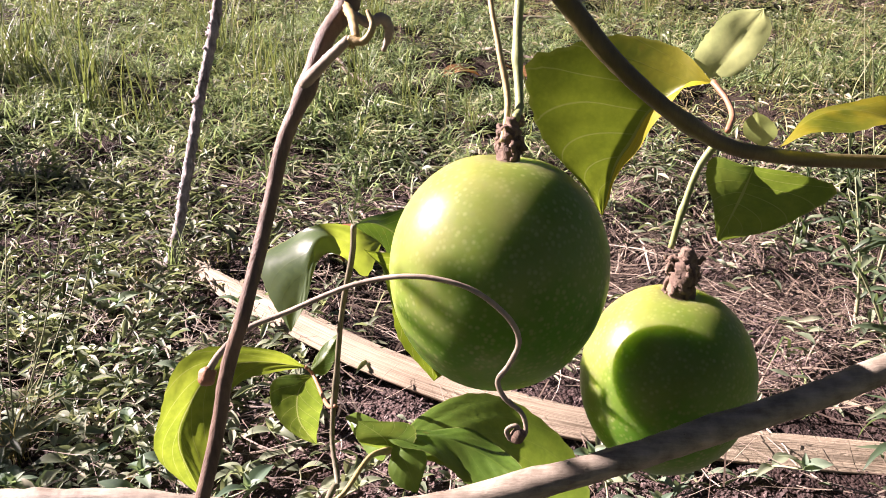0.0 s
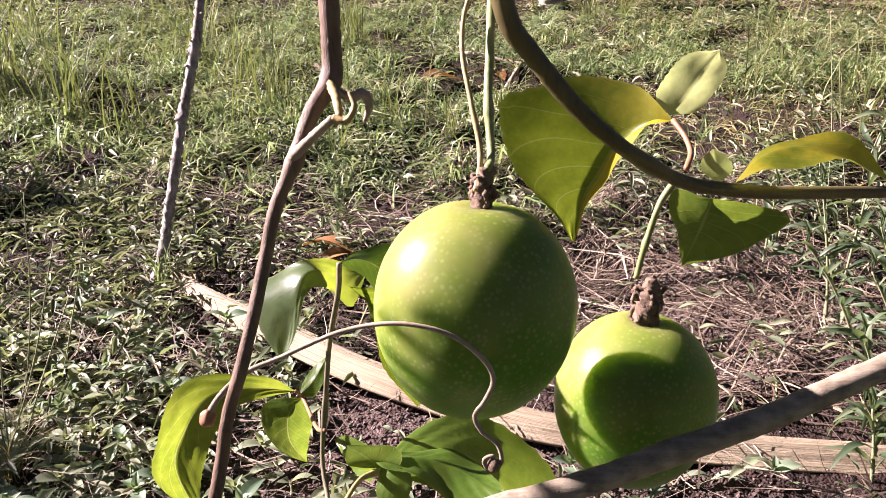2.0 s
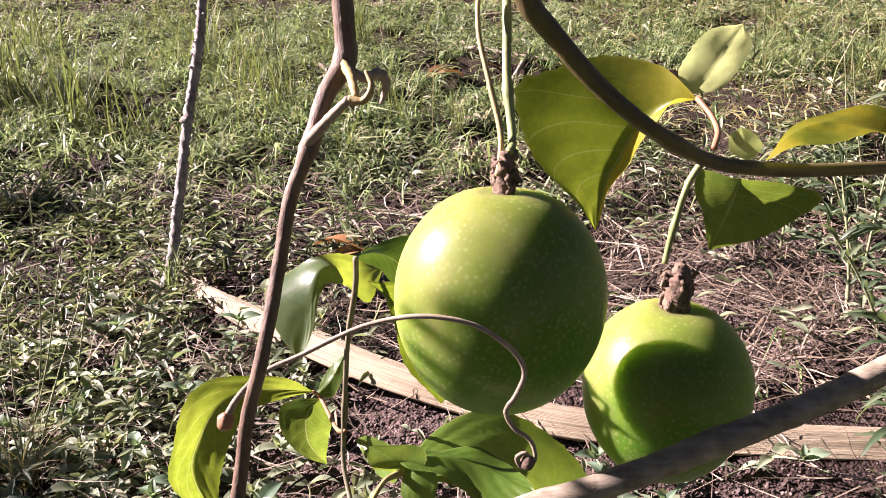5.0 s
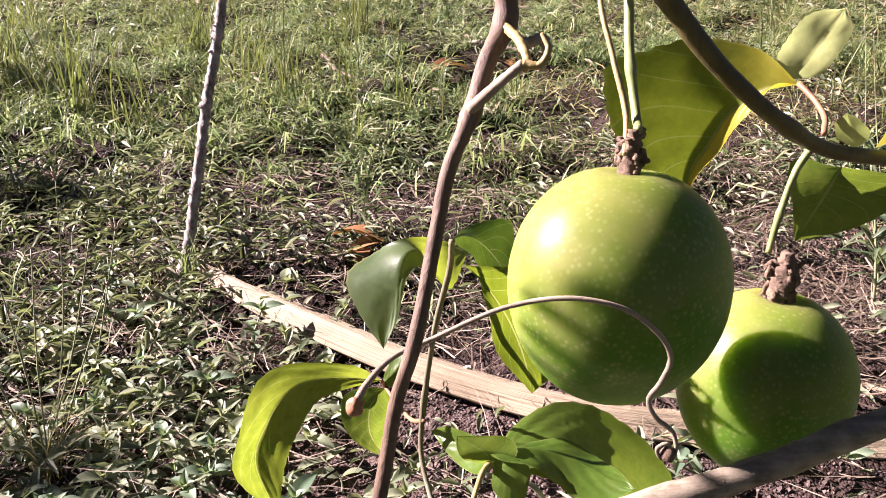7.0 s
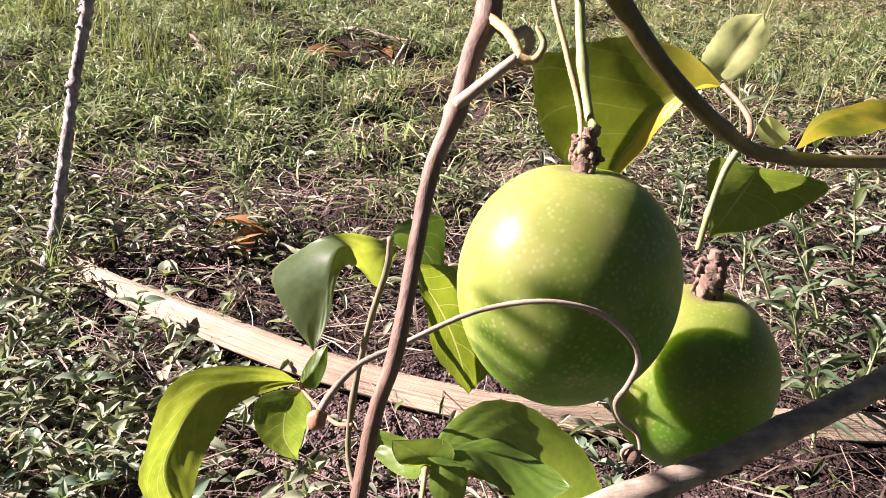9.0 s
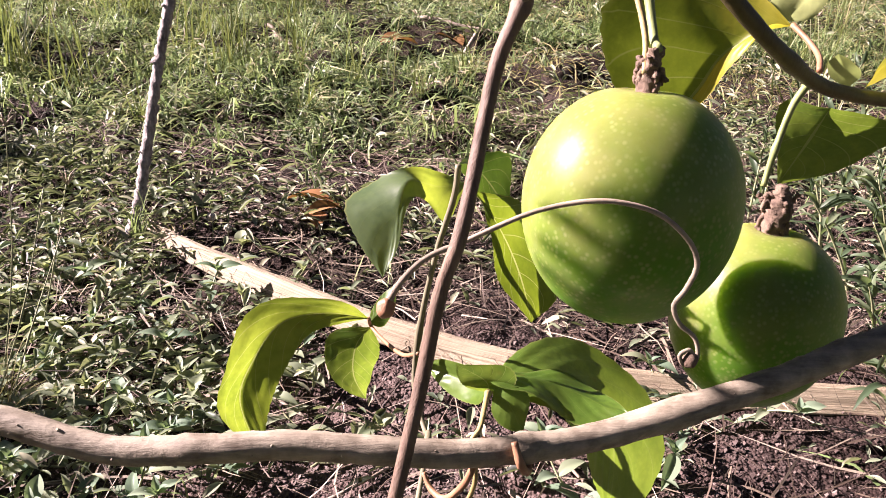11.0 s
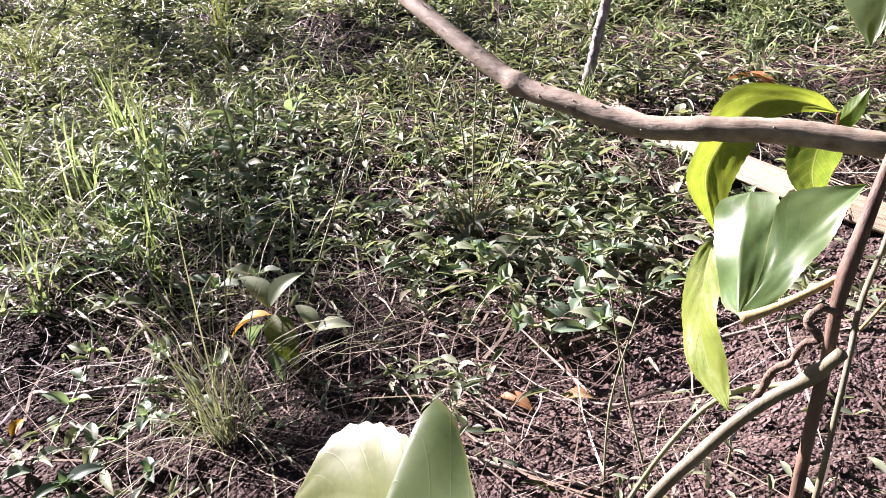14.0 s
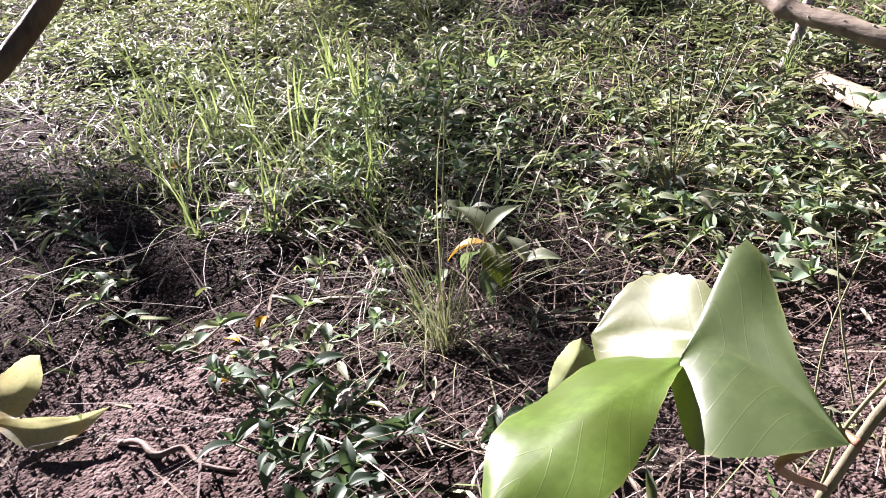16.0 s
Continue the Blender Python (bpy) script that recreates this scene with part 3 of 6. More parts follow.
def straw_density(x, y):
    d = 0.22 + 0.75 * bump_at(x, y, 0.35, 0.95, 0.35, 0.4) + 0.35 * bump_at(x, y, -0.33, 0.6, 0.2, 0.18) + 0.5 * bump_at(x, y, -0.2, 0.75, 0.2, 0.2) + 0.3 * np.clip(y - 1.8, 0, 1)
    return np.clip(d * (0.4 + grain(x, y, 9, 6)), 0, 1) * beside_stalk(x, y) * (1 - 0.8 * bump_at(x, y, -0.55, 0.03, 0.18, 0.12)) * (1 - 0.75 * bump_at(x, y, -0.45, 0.10, 0.22, 0.14)) * (1 - 0.8 * bump_at(x, y, -0.03, 0.36, 0.2, 0.12))


def blades(name, x, y, length, width, lean, mat, label, category, flat=0.0, segs=3, lift=0.0):
    """Many tapered, bending blades or straws in one mesh."""
    n = len(x)
    a = rng.random(n) * 2 * np.pi
    ux, uy = np.cos(a), np.sin(a)
    z0 = ground_z(x, y) - 0.002 + lift * rng.random(n)
    L, Wd = length, width
    rise = np.cos(lean)
    verts = np.zeros((n, 2 * segs + 1, 3))
    bend = 0.5 + rng.random(n) * 0.9
    twist = rng.random(n) * 2 * np.pi
    sway = rng.normal(0, 0.30 if flat else 0.12, n)
    for k in range(segs + 1):
        u = k / segs
        ang = lean + bend * u * u * (1 - flat)
        out = L * u * np.sin(np.minimum(ang, 1.9))
        up = np.maximum(L * u * np.cos(np.minimum(ang, 1.7)), -z0 * 0 + 0.0)
        cx, cy, cz = x + ux * out - uy * sway * L * u * u, y + uy * out + ux * sway * L * u * u, z0 + up
        if flat:
            cz = ground_z(cx, cy) + 0.002 + up * 0.6 + lift * 0.5
        w = Wd * (1 - u) ** 0.6 * 0.5
        if k < segs:
            sx, sy, sz = -uy * np.cos(twist * 0.15) * w, ux * np.cos(twist * 0.15) * w, np.sin(twist) * w * 0.5
            verts[:, 2 * k] = np.stack([cx + sx, cy + sy, cz + sz], 1)
            verts[:, 2 * k + 1] = np.stack([cx - sx, cy - sy, cz - sz], 1)
        else:
            verts[:, 2 * segs] = np.stack([cx, cy, cz], 1)
    base = (np.arange(n) * (2 * segs + 1))[:, None]
    faces = []
    for k in range(segs - 1):
        faces.append(base + np.array([2 * k, 2 * k + 1, 2 * k + 3, 2 * k + 2]))
    quads = np.concatenate(faces).tolist()
    tris = (base + np.array([2 * segs - 2, 2 * segs - 1, 2 * segs])).tolist()
    return tagged(mesh_object(name, verts.reshape(-1, 3), quads + tris, mat), label, category, kind="stuff")


# outline of a small ovate leaf: along, across, lift
OVATE = np.array([(0, 0, 0), (0.22, 0.16, 0.085), (0.22, 0, 0.0), (0.22, -0.16, 0.085), (0.52, 0.215, 0.14), (0.52, 0, 0.03), (0.52, -0.215, 0.14), (0.80, 0.12, 0.08), (0.80, 0, 0.01), (0.80, -0.12, 0.08), (1, 0, -0.08)])
OVATE_FACES = [(0, 2, 1), (0, 3, 2), (1, 2, 5, 4), (2, 3, 6, 5), (4, 5, 8, 7), (5, 6, 9, 8), (7, 8, 10), (8, 9, 10)]


def leaf_cloud(name, pos, heading, pitch, roll, size, slim, mat, label, category):
    """Many small leaves in one mesh, each turned and tilted its own way."""
    n = len(pos)
    ca, sa, cp, sp, cr, sr = np.cos(heading), np.sin(heading), np.cos(pitch), np.sin(pitch), np.cos(roll), np.sin(roll)
    fwd = np.stack([ca * cp, sa * cp, sp], 1)
    side0, up0 = np.stack([-sa, ca, 0 * ca], 1), np.stack([-ca * sp, -sa * sp, cp], 1)
    side, up = side0 * cr[:, None] + up0 * sr[:, None], up0 * cr[:, None] - side0 * sr[:, None]
    o = OVATE
    v = pos[:, None] + size[:, None, None] * (o[None, :, 0, None] * fwd[:, None] + slim[:, None, None] * o[None, :, 1, None] * side[:, None] + o[None, :, 2, None] * up[:, None])
    k = np.arange(n) * len(o)
    faces = [[int(b + i) for i in f] for b in k for f in OVATE_FACES]
    return tagged(mesh_object(name, v.reshape(-1, 3), faces, mat), label, category, kind="stuff")


def creepers(counts):
    """Trailing weeds: runners with pairs of small leaves at each joint."""
    x, y = spread(counts, weed_density)
    pos, head, pitch, size = [], [], [], []
    for cx, cy in zip(x, y):
        a, n = rng.random() * 6.28, rng.integers(3, 8)
        reach = 0.3 + 0.7 * rng.random()
        for k in range(n):
            px, py = cx + math.cos(a) * 0.019 * k, cy + math.sin(a) * 0.019 * k
            h = 0.005 + 0.036 * rng.random() * (k / n) + 0.008 * rng.random()
            turn = a + (1.57 if k % 2 else 0.5) + rng.normal(0, 0.3)
            for flip in (0, math.pi):
                pos.append((px, py, h))
                head.append(turn + flip)
                pitch.append(rng.normal(0.16, 0.22))
                size.append((0.014 + 0.015 * rng.random()) * (0.55 + 0.45 * reach) * (0.72 if cy < 0.5 else 1.0))
            a += rng.normal(0, 0.35)
    pos = np.array(pos)
    pos[:, 2] += ground_z(pos[:, 0], pos[:, 1])
    n = len(pos)
    leaf_cloud("creeping_weeds", pos, np.array(head), np.array(pitch), rng.normal(0, 0.25, n), np.array(size), 0.48 + 0.40 * rng.random(n), WEED, "low creeping weeds with small grey-green oval leaves", "weeds")


creepers((520, 820, 700))


def herb_density(x, y):
    d = np.clip((y - 0.45) / 0.5, 0.05, 1) * (0.04 + 0.96 * np.clip((grain(x, y, 11, 7) - 0.33) * 4, 0, 1)) * np.where(y > 0.9, 0.08 + 0.92 * tussocks(x, y), 1.0)
    return d * (1 - 0.8 * bare(x, y)) * np.where((x > 0.15) & (y < 1.3), 0.4, 1.0) * beside_stalk(x, y)


hx, hy = spread((700, 8500, 11000), herb_density)
n = len(hx)
leaf_cloud("low_herbs", np.stack([hx, hy, ground_z(hx, hy) + 0.002 + np.where(hy > 0.8, 0.044, 0.028) * rng.random(n) ** 1.5], 1), rng.random(n) * 6.28, rng.normal(0.20, 0.28, n), rng.normal(0, 0.3, n), 0.011 + 0.018 * rng.random(n) + 0.008 * np.clip(hy - 0.8, 0, 2), 0.28 + 0.34 * rng.random(n), HERB, "thick low herbs with narrow pale green leaves", "weeds")
gx, gy = spread((900, 9500, 16000), grass_density)
blades("grass", gx, gy, 0.022 + 0.075 * rng.random(len(gx)) ** 1.9, 0.0015 + 0.0022 * rng.random(len(gx)) + 0.0016 * np.clip(gy - 0.7, 0, 3), np.abs(rng.normal(0.95, 0.45, len(gx))), GRASS, "short green and yellowing meadow grass", "grass")
def stem_density(x, y):
    return np.clip(1.0 * bump_at(x, y, -0.42, 0.30, 0.16, 0.08) + 0.8 * bump_at(x, y, -0.22, 0.27, 0.12, 0.09) + 0.5 * bump_at(x, y, -0.33, 0.13, 0.1, 0.06) + 0.7 * bump_at(x, y, 0.06, 0.45, 0.1, 0.08) + 0.35 * bump_at(x, y, -0.6, 0.42, 0.2, 0.15), 0, 1)


sx, sy = scatter(500, stem_density, 0.02, 0.6)
blades("dry_stems", sx, sy, 0.07 + 0.16 * rng.random(len(sx)), 0.0007 + 0.0007 * rng.random(len(sx)), np.clip(rng.normal(1.42, 0.08, len(sx)), 1.25, 1.54), STRAW, "long thin dry grass stems lying over the soil", "dry grass", flat=0.9, segs=6, lift=0.012)
sx, sy = spread((3000, 11000, 9000), straw_density)
blades("dry_straw", sx, sy, 0.03 + 0.12 * rng.random(len(sx)) ** 1.5, 0.0008 + 0.0020 * rng.random(len(sx)) ** 2 + 0.0004 * np.maximum(sy, 0), np.clip(rng.normal(1.45, 0.09, len(sx)), 1.2, 1.56), STRAW, "thin dry straw and rootlets lying on the soil", "straw", flat=1.0, segs=4, lift=0.018)


def lush_density(x, y):
    """Where short green grass stands thick."""
    d = np.clip((grain(x, y, 5, 14) - 0.40) * 4, 0, 1) * tussocks(x, y) ** 1.5
    return d * np.clip((y - 0.95) * 3, 0, 1) * np.where((x > 0.1) & (y < 1.7), 0.25, 1.0) * (1 - 0.7 * bare(x, y))


lx, ly = scatter(13000, lush_density, 0.95, 2.8)
blades("grass", lx, ly, 0.032 + 0.07 * rng.random(len(lx)) ** 1.4, 0.0024 + 0.0030 * rng.random(len(lx)), np.abs(rng.normal(0.55, 0.45, len(lx))), GRASS, "thick patches of short bright green grass", "grass", segs=2)

lx, ly = scatter(2600, lambda x, y: bump_at(x, y, -0.75, 0.6, 0.28, 0.28) * (grain(x, y, 14, 5) > 0.45), 0.2, 1.1)
blades("grass", lx, ly, 0.03 + 0.08 * rng.random(len(lx)) ** 1.4, 0.0014 + 0.0016 * rng.random(len(lx)), np.abs(rng.normal(0.7, 0.45, len(lx))), GRASS, "grass blades growing up through the weeds", "grass", segs=4)


def turf_density(x, y):
    """Where the meadow grass grows in rosettes of arching blades."""
    d = 0.05 + 0.95 * np.clip((0.6 * grain(x, y, 4.2, 33) + 0.4 * grain(x, y, 11, 35) - 0.42) * 6, 0, 1)
    d *= np.clip((y - 1.0) * 4, 0, 1) * (1 - 0.85 * bare(x, y))
    return d * np.where((x > 0.12) & (y < 1.75), 0.12, 1.0) * np.where(x > 0.35, 0.5, 1.0)


tx, ty = scatter(1900, turf_density, 1.0, 3.2)
each = rng.integers(9, 20, len(tx))
tx, ty = np.repeat(tx, each) + rng.normal(0, 0.007, each.sum()), np.repeat(ty, each) + rng.normal(0, 0.007, each.sum())
blades("grass", tx, ty, 0.030 + 0.065 * rng.random(len(tx)), 0.0026 + 0.0022 * rng.random(len(tx)), np.abs(rng.normal(0.62, 0.38, len(tx))), TURF, "rosettes of arching fresh green meadow grass", "grass", segs=4)
dx, dy = scatter(11000, lambda x, y: np.clip((x - 0.02) * 5, 0, 1) * np.clip((y - 1.2) * 3, 0, 1) * (0.3 + 0.7 * grain(x, y, 6, 40)), 1.2, 3.6)
blades("dry_grass", dx, dy, 0.03 + 0.06 * rng.random(len(dx)), 0.0022 + 0.0020 * rng.random(len(dx)), np.abs(rng.normal(1.05, 0.28, len(dx))), DRY_GRASS, "short yellowed grass thinning over the soil", "grass", segs=3)


def tall_density(x, y):
    d = np.clip((grain(x, y, 3.2, 21) - 0.42) * 4, 0.02, 1) * np.clip((y - 1.25) * 3, 0, 1)
    return d * np.where((x > -0.05) & (x < 0.55) & (y < 2.2), 0.12, 1.0)


lx, ly = scatter(1100, tall_density, 1.2, 3.2)
blades("grass", lx, ly, 0.10 + 0.22 * rng.random(len(lx)) ** 1.5, 0.0016 + 0.0018 * rng.random(len(lx)), np.abs(rng.normal(0.12, 0.22, len(lx))), STALKY, "tall thin grass stalks turning brown", "grass", segs=4)


def all_round(count):
    r, a = 0.3 + 8.0 * rng.random(count) ** 0.9, rng.random(count) * 6.283
    x, y = r * np.cos(a), r * np.sin(a)
    lo = np.where(y < 1.5, -(1.05 + 1.35 * np.maximum(y, 0)), -(0.4 + 0.66 * y))
    keep = ~((x > lo - 0.05) & (x < 0.36 + 0.64 * np.maximum(y, 0)) & (y > -0.2) & (y < 4.8)) & (np.hypot(x, y + 0.1) > 0.45)
    keep &= rng.random(count) < 0.25 + 0.75 * np.clip((grain(x, y, 3, 12) - 0.3) * 3, 0, 1)
    return x[keep], y[keep]


ox, oy = all_round(190000)
blades("grass", ox, oy, 0.04 + 0.13 * rng.random(len(ox)) ** 1.5, 0.005 + 0.008 * rng.random(len(ox)), np.abs(rng.normal(0.8, 0.4, len(ox))), GRASS, "meadow grass all round the vine", "grass", segs=2)
ox, oy = all_round(30000)
n = len(ox)
leaf_cloud("low_herbs", np.stack([ox, oy, ground_z(ox, oy) + 0.004 + 0.02 * rng.random(n)], 1), rng.random(n) * 6.28, rng.normal(0.3, 0.4, n), rng.normal(0, 0.5, n), 0.02 + 0.03 * rng.random(n), 0.5 + 0.4 * rng.random(n), HERB, "low broad-leaved herbs all round the vine", "weeds")


def crumbs(count):
    x, y = scatter(count, lambda a, b: (0.25 + 0.75 * bare(a, b)) * ((a > -0.95) & (a < 0.32)), -0.22, 0.65)
    n = len(x)
    o = np.array([(1, 0, 0), (-0.5, 0.85, 0), (-0.5, -0.85, 0), (0.3, 0.4, 0.9), (-0.6, 0, 0.8), (0.3, -0.45, 0.85)])
    f = [(3, 4, 5), (0, 1, 3), (1, 4, 3), (1, 2, 4), (2, 5, 4), (2, 0, 5), (0, 3, 5)]
    r = 0.0007 + 0.0021 * rng.random(n) ** 3
    v = np.stack([x, y, ground_z(x, y)], 1)[:, None] + r[:, None, None] * o[None] * (0.5 + 0.9 * rng.random((n, 6, 1)))
    faces = [[int(k * 6 + i) for i in t] for k in range(n) for t in f]
    tagged(mesh_object("soil_crumbs", v.reshape(-1, 3), faces, CLOD, smooth=False), "loose crumbs and small clods of brown soil", "soil", kind="stuff")


crumbs(42000)


# ---- the vine ----
vine = thing("passion_vine", "climbing passion vine with woody stems, green leaves and dry tendrils", "vine", (-0.066, 0.120, 0.0))
vine.location = (0, 0, 0)

STEM = [(-0.0184, 0.2130, 0.3976), (-0.0181, 0.2110, 0.3870), (-0.0184, 0.2085, 0.3785), (-0.0228, 0.2010, 0.3712), (-0.0269, 0.1939, 0.3598), (-0.0318, 0.1900, 0.3486), (-0.0351, 0.1846, 0.3338), (-0.0398, 0.1741, 0.3127), (-0.0447, 0.1703, 0.2966), (-0.0488, 0.1641, 0.2751), (-0.0617, 0.1390, 0.2187), (-0.0632, 0.1327, 0.1904), (-0.0650, 0.1254, 0.1620)]
bm = tube(bmesh.new(), [(-0.0190, 0.2220, 0.4440), (-0.0187, 0.2165, 0.4190)] + STEM + [(-0.068, 0.116, 0.08), (-0.072, 0.104, -0.02)], [0.0028, 0.0028, 0.0028, 0.0024, 0.0019, 0.0018, 0.0018, 0.0018, 0.0019, 0.0020, 0.0021], 12, 8, 0.05, ((0.25, 0.22, 0.025), (0.375, 0.28, 0.014), (0.75, 0.35, 0.014)), 3)
part("stem", bm, BARK, vine, "slender brown woody stem with swollen joints")

BOUGH = [(-0.3251, 0.2814, 0.3213), (-0.2699, 0.2451, 0.2880), (-0.2389, 0.2262, 0.2742), (-0.2078, 0.2106, 0.2601), (-0.1817, 0.1999, 0.2484), (-0.1572, 0.1927, 0.2440), (-0.1319, 0.1878, 0.2394), (-0.1063, 0.1861, 0.2409), (-0.0839, 0.1869, 0.2415), (-0.0585, 0.1868, 0.2394), (-0.0369, 0.1881, 0.2371), (-0.0170, 0.1917, 0.2362), (0.0082, 0.1977, 0.2362), (0.0599, 0.2086, 0.2466), (0.0859, 0.2153, 0.2531), (0.1204, 0.2255, 0.2604), (0.1452, 0.2346, 0.2663), (0.1928, 0.2523, 0.2771)]
bm = tube(bmesh.new(), BOUGH + [(0.30, 0.29, 0.30), (0.42, 0.33, 0.33)], [0.0032, 0.0036, 0.0040, 0.0042, 0.0042, 0.0044, 0.0044, 0.0045, 0.0046], 14, 10, 0.05, ((0.2105, 0.30, 0.006), (0.36, 0.10, 0.006), (0.58, 0.18, 0.006), (0.655, 0.22, 0.006), (0.74, 0.10, 0.006)), 5)
bough = part("branch", bm, BRANCH_BARK, vine, "thick grey-brown branch with pale warts")


def warts(line, radius, count, seed):
    rnd, bm = random.Random(seed), bmesh.new()
    path = spline(line, 10)
    for _ in range(count):
        k = rnd.randrange(10, len(path) - 14)
        way = (path[k + 1] - path[k]).normalized()
        out = way.orthogonal().normalized()
        out.rotate(Matrix.Rotation(rnd.random() * 6.28, 3, way))
        r = 0.00028 + 0.00034 * rnd.random() ** 2
        m = Matrix.Translation(path[k].lerp(path[k + 1], rnd.random()) + out * radius * 0.95) @ Matrix.Diagonal((r, r, r, 1))
        bmesh.ops.create_icosphere(bm, subdivisions=1, radius=1.0, matrix=m)
    return bm


tagged(part("warts", warts(BOUGH, 0.0042, 70, 8), BRANCH_BARK, bough), "small pale bark warts", kind="stuff")

CANE = [(0.0333, 0.2843, 0.3824), (0.0413, 0.2858, 0.3722), (0.0536, 0.2857, 0.3578), (0.0681, 0.2860, 0.3443), (0.0838, 0.2904, 0.3323), (0.1035, 0.2993, 0.3204), (0.1229, 0.3064, 0.3147), (0.1445, 0.3125, 0.3113), (0.1740, 0.3214, 0.3084), (0.2224, 0.3361, 0.3043)]
part("stem", tube(bmesh.new(), [(0.0286, 0.2860, 0.42), (0.029, 0.285, 0.398)] + CANE + [(0.32, 0.36, 0.30)], [0.0042, 0.0040, 0.0036, 0.0031, 0.0029, 0.0029, 0.0027, 0.0026], 12, 8, 0.03, ((0.52, 0.22, 0.02),), 9), VINE_STEM, vine, "smooth olive-green to brown vine stem")

coil = part("tendril", tube(bmesh.new(), [(-0.0568, 0.1899, 0.2845), (-0.0530, 0.1924, 0.2899), (-0.0464, 0.1958, 0.2951), (-0.0359, 0.1978, 0.2993), (-0.0180, 0.1994, 0.3072), (-0.0022, 0.1970, 0.3113), (0.0123, 0.1962, 0.3089), (0.0225, 0.1963, 0.3013), (0.0265, 0.1962, 0.2937), (0.0240, 0.1948, 0.2867), (0.0212, 0.1939, 0.2823), (0.0233, 0.1933, 0.2772), (0.0282, 0.1926, 0.2728), (0.0292, 0.1912, 0.2673), (0.0256, 0.1905, 0.2656), (0.0240, 0.1907, 0.2686), (0.0265, 0.1908, 0.2702), (0.0281, 0.1904, 0.2679)], [0.0011, 0.0008, 0.0007, 0.0007, 0.0008, 0.0008, 0.0007, 0.0006, 0.0006, 0.0006], 8, 8, 0.05, (), 4), TENDRIL_SKIN, vine, "dry brown tendril arching before the fruit")
for at, r in (((-0.0571, 0.1897, 0.2834), 0.0025), ((0.0270, 0.1905, 0.2672), 0.0021)):
    bm = bmesh.new()
    bmesh.ops.create_icosphere(bm, subdivisions=3, radius=r, matrix=Matrix.Translation(at))
    for v in bm.verts:
        v.co += (v.co - Vector(at)) * 0.35 * noise.noise(v.co * 420)
    part("knot", bm, RED_STEM if r > 0.0023 else HUSK, coil, "rounded brown tendril knot")
STUB = [(-0.0270, 0.1930, 0.3617), (-0.0207, 0.1910, 0.3680), (-0.0153, 0.1900, 0.3729), (-0.0119, 0.1890, 0.3726), (-0.0099, 0.1900, 0.3757), (-0.0113, 0.1920, 0.3790)]
part("petiole", tube(bmesh.new(), STUB[:3], [0.0015, 0.0013, 0.0011], 8, 8, 0.08, (), 6), TENDRIL_SKIN, vine, "dry beige leaf stalk")
part("tendril", tube(bmesh.new(), STUB[2:], [0.0010, 0.0009, 0.0008, 0.0004], 8, 8, 0.10, (), 6), GOLD_STEM, vine, "dry golden curl at the joint")
part("bract", tube(bmesh.new(), [(-0.0183, 0.2060, 0.3783), (-0.0157, 0.1980, 0.3763), (-0.0143, 0.1930, 0.3733), (-0.0148, 0.1900, 0.3712)], [0.0011, 0.0012, 0.0011, 0.0007], 8, 8, 0.15, (), 8), GOLD_STEM, vine, "dry golden bract at the joint")
part("tendril", tube(bmesh.new(), [(-0.0170, 0.2070, 0.3765), (-0.0135, 0.2065, 0.3745), (-0.0095, 0.2070, 0.3752), (-0.0082, 0.2080, 0.3720), (-0.0098, 0.2085, 0.3672)], [0.0009, 0.0013, 0.0014, 0.0012, 0.0005], 8, 8, 0.18, (), 9), TENDRIL_SKIN, vine, "shrivelled pale brown tendril at the joint")
part("tendril", tube(bmesh.new(), [(-0.0634, 0.1011, 0.2272), (-0.0682, 0.0982, 0.2305), (-0.0708, 0.0971, 0.2266), (-0.0677, 0.0963, 0.2228), (-0.0712, 0.0985, 0.2188), (-0.0731, 0.0999, 0.2122), (-0.0768, 0.1016, 0.2074), (-0.0803, 0.1096, 0.1920)], [0.0007, 0.0010, 0.0012, 0.0010, 0.0009, 0.0009, 0.0011, 0.0012], 8, 8, 0.25, (), 16), HUSK, vine, "shrivelled brown tendril coil")
part("tendril", tube(bmesh.new(), [(-0.0204, 0.1876, 0.2416), (-0.0185, 0.1849, 0.2358), (-0.0154, 0.1885, 0.2308), (-0.0145, 0.1964, 0.2369)], [0.0010, 0.0014, 0.0012, 0.0007], 8, 8, 0.05, (), 17), RED_STEM, vine, "reddish tendril end wound round the branch")
part("stem", tube(bmesh.new(), [(-0.0314, 0.2846, 0.2905), (-0.0325, 0.2846, 0.2779), (-0.0382, 0.2892, 0.2514), (-0.0431, 0.2954, 0.2159), (-0.0450, 0.2901, 0.1913), (-0.0407, 0.2749, 0.1794), (-0.0402, 0.2605, 0.1872), (-0.0460, 0.2224, 0.1846), (-0.0537, 0.1750, 0.1872), (-0.0558, 0.1547, 0.1726)] + [(-0.060, 0.135, 0.12), (-0.070, 0.11, 0.02)], [0.0012, 0.0012, 0.0011, 0.0010, 0.0010, 0.0010], 8, 8, 0.06, ((0.28, 0.4, 0.02), (0.55, 0.4, 0.02)), 7), GREY_STEM, vine, "thin green climbing shoot")
part("petiole", tube(bmesh.new(), [(-0.0881, 0.1352, 0.1997), (-0.0772, 0.1378, 0.2056), (-0.0620, 0.1426, 0.2156)], [0.0019, 0.0014, 0.0012], 8, 8, 0.04, ((0.0, 0.3, 0.08),), 11), GOLD_STEM, vine, "yellow-green leaf stalk")
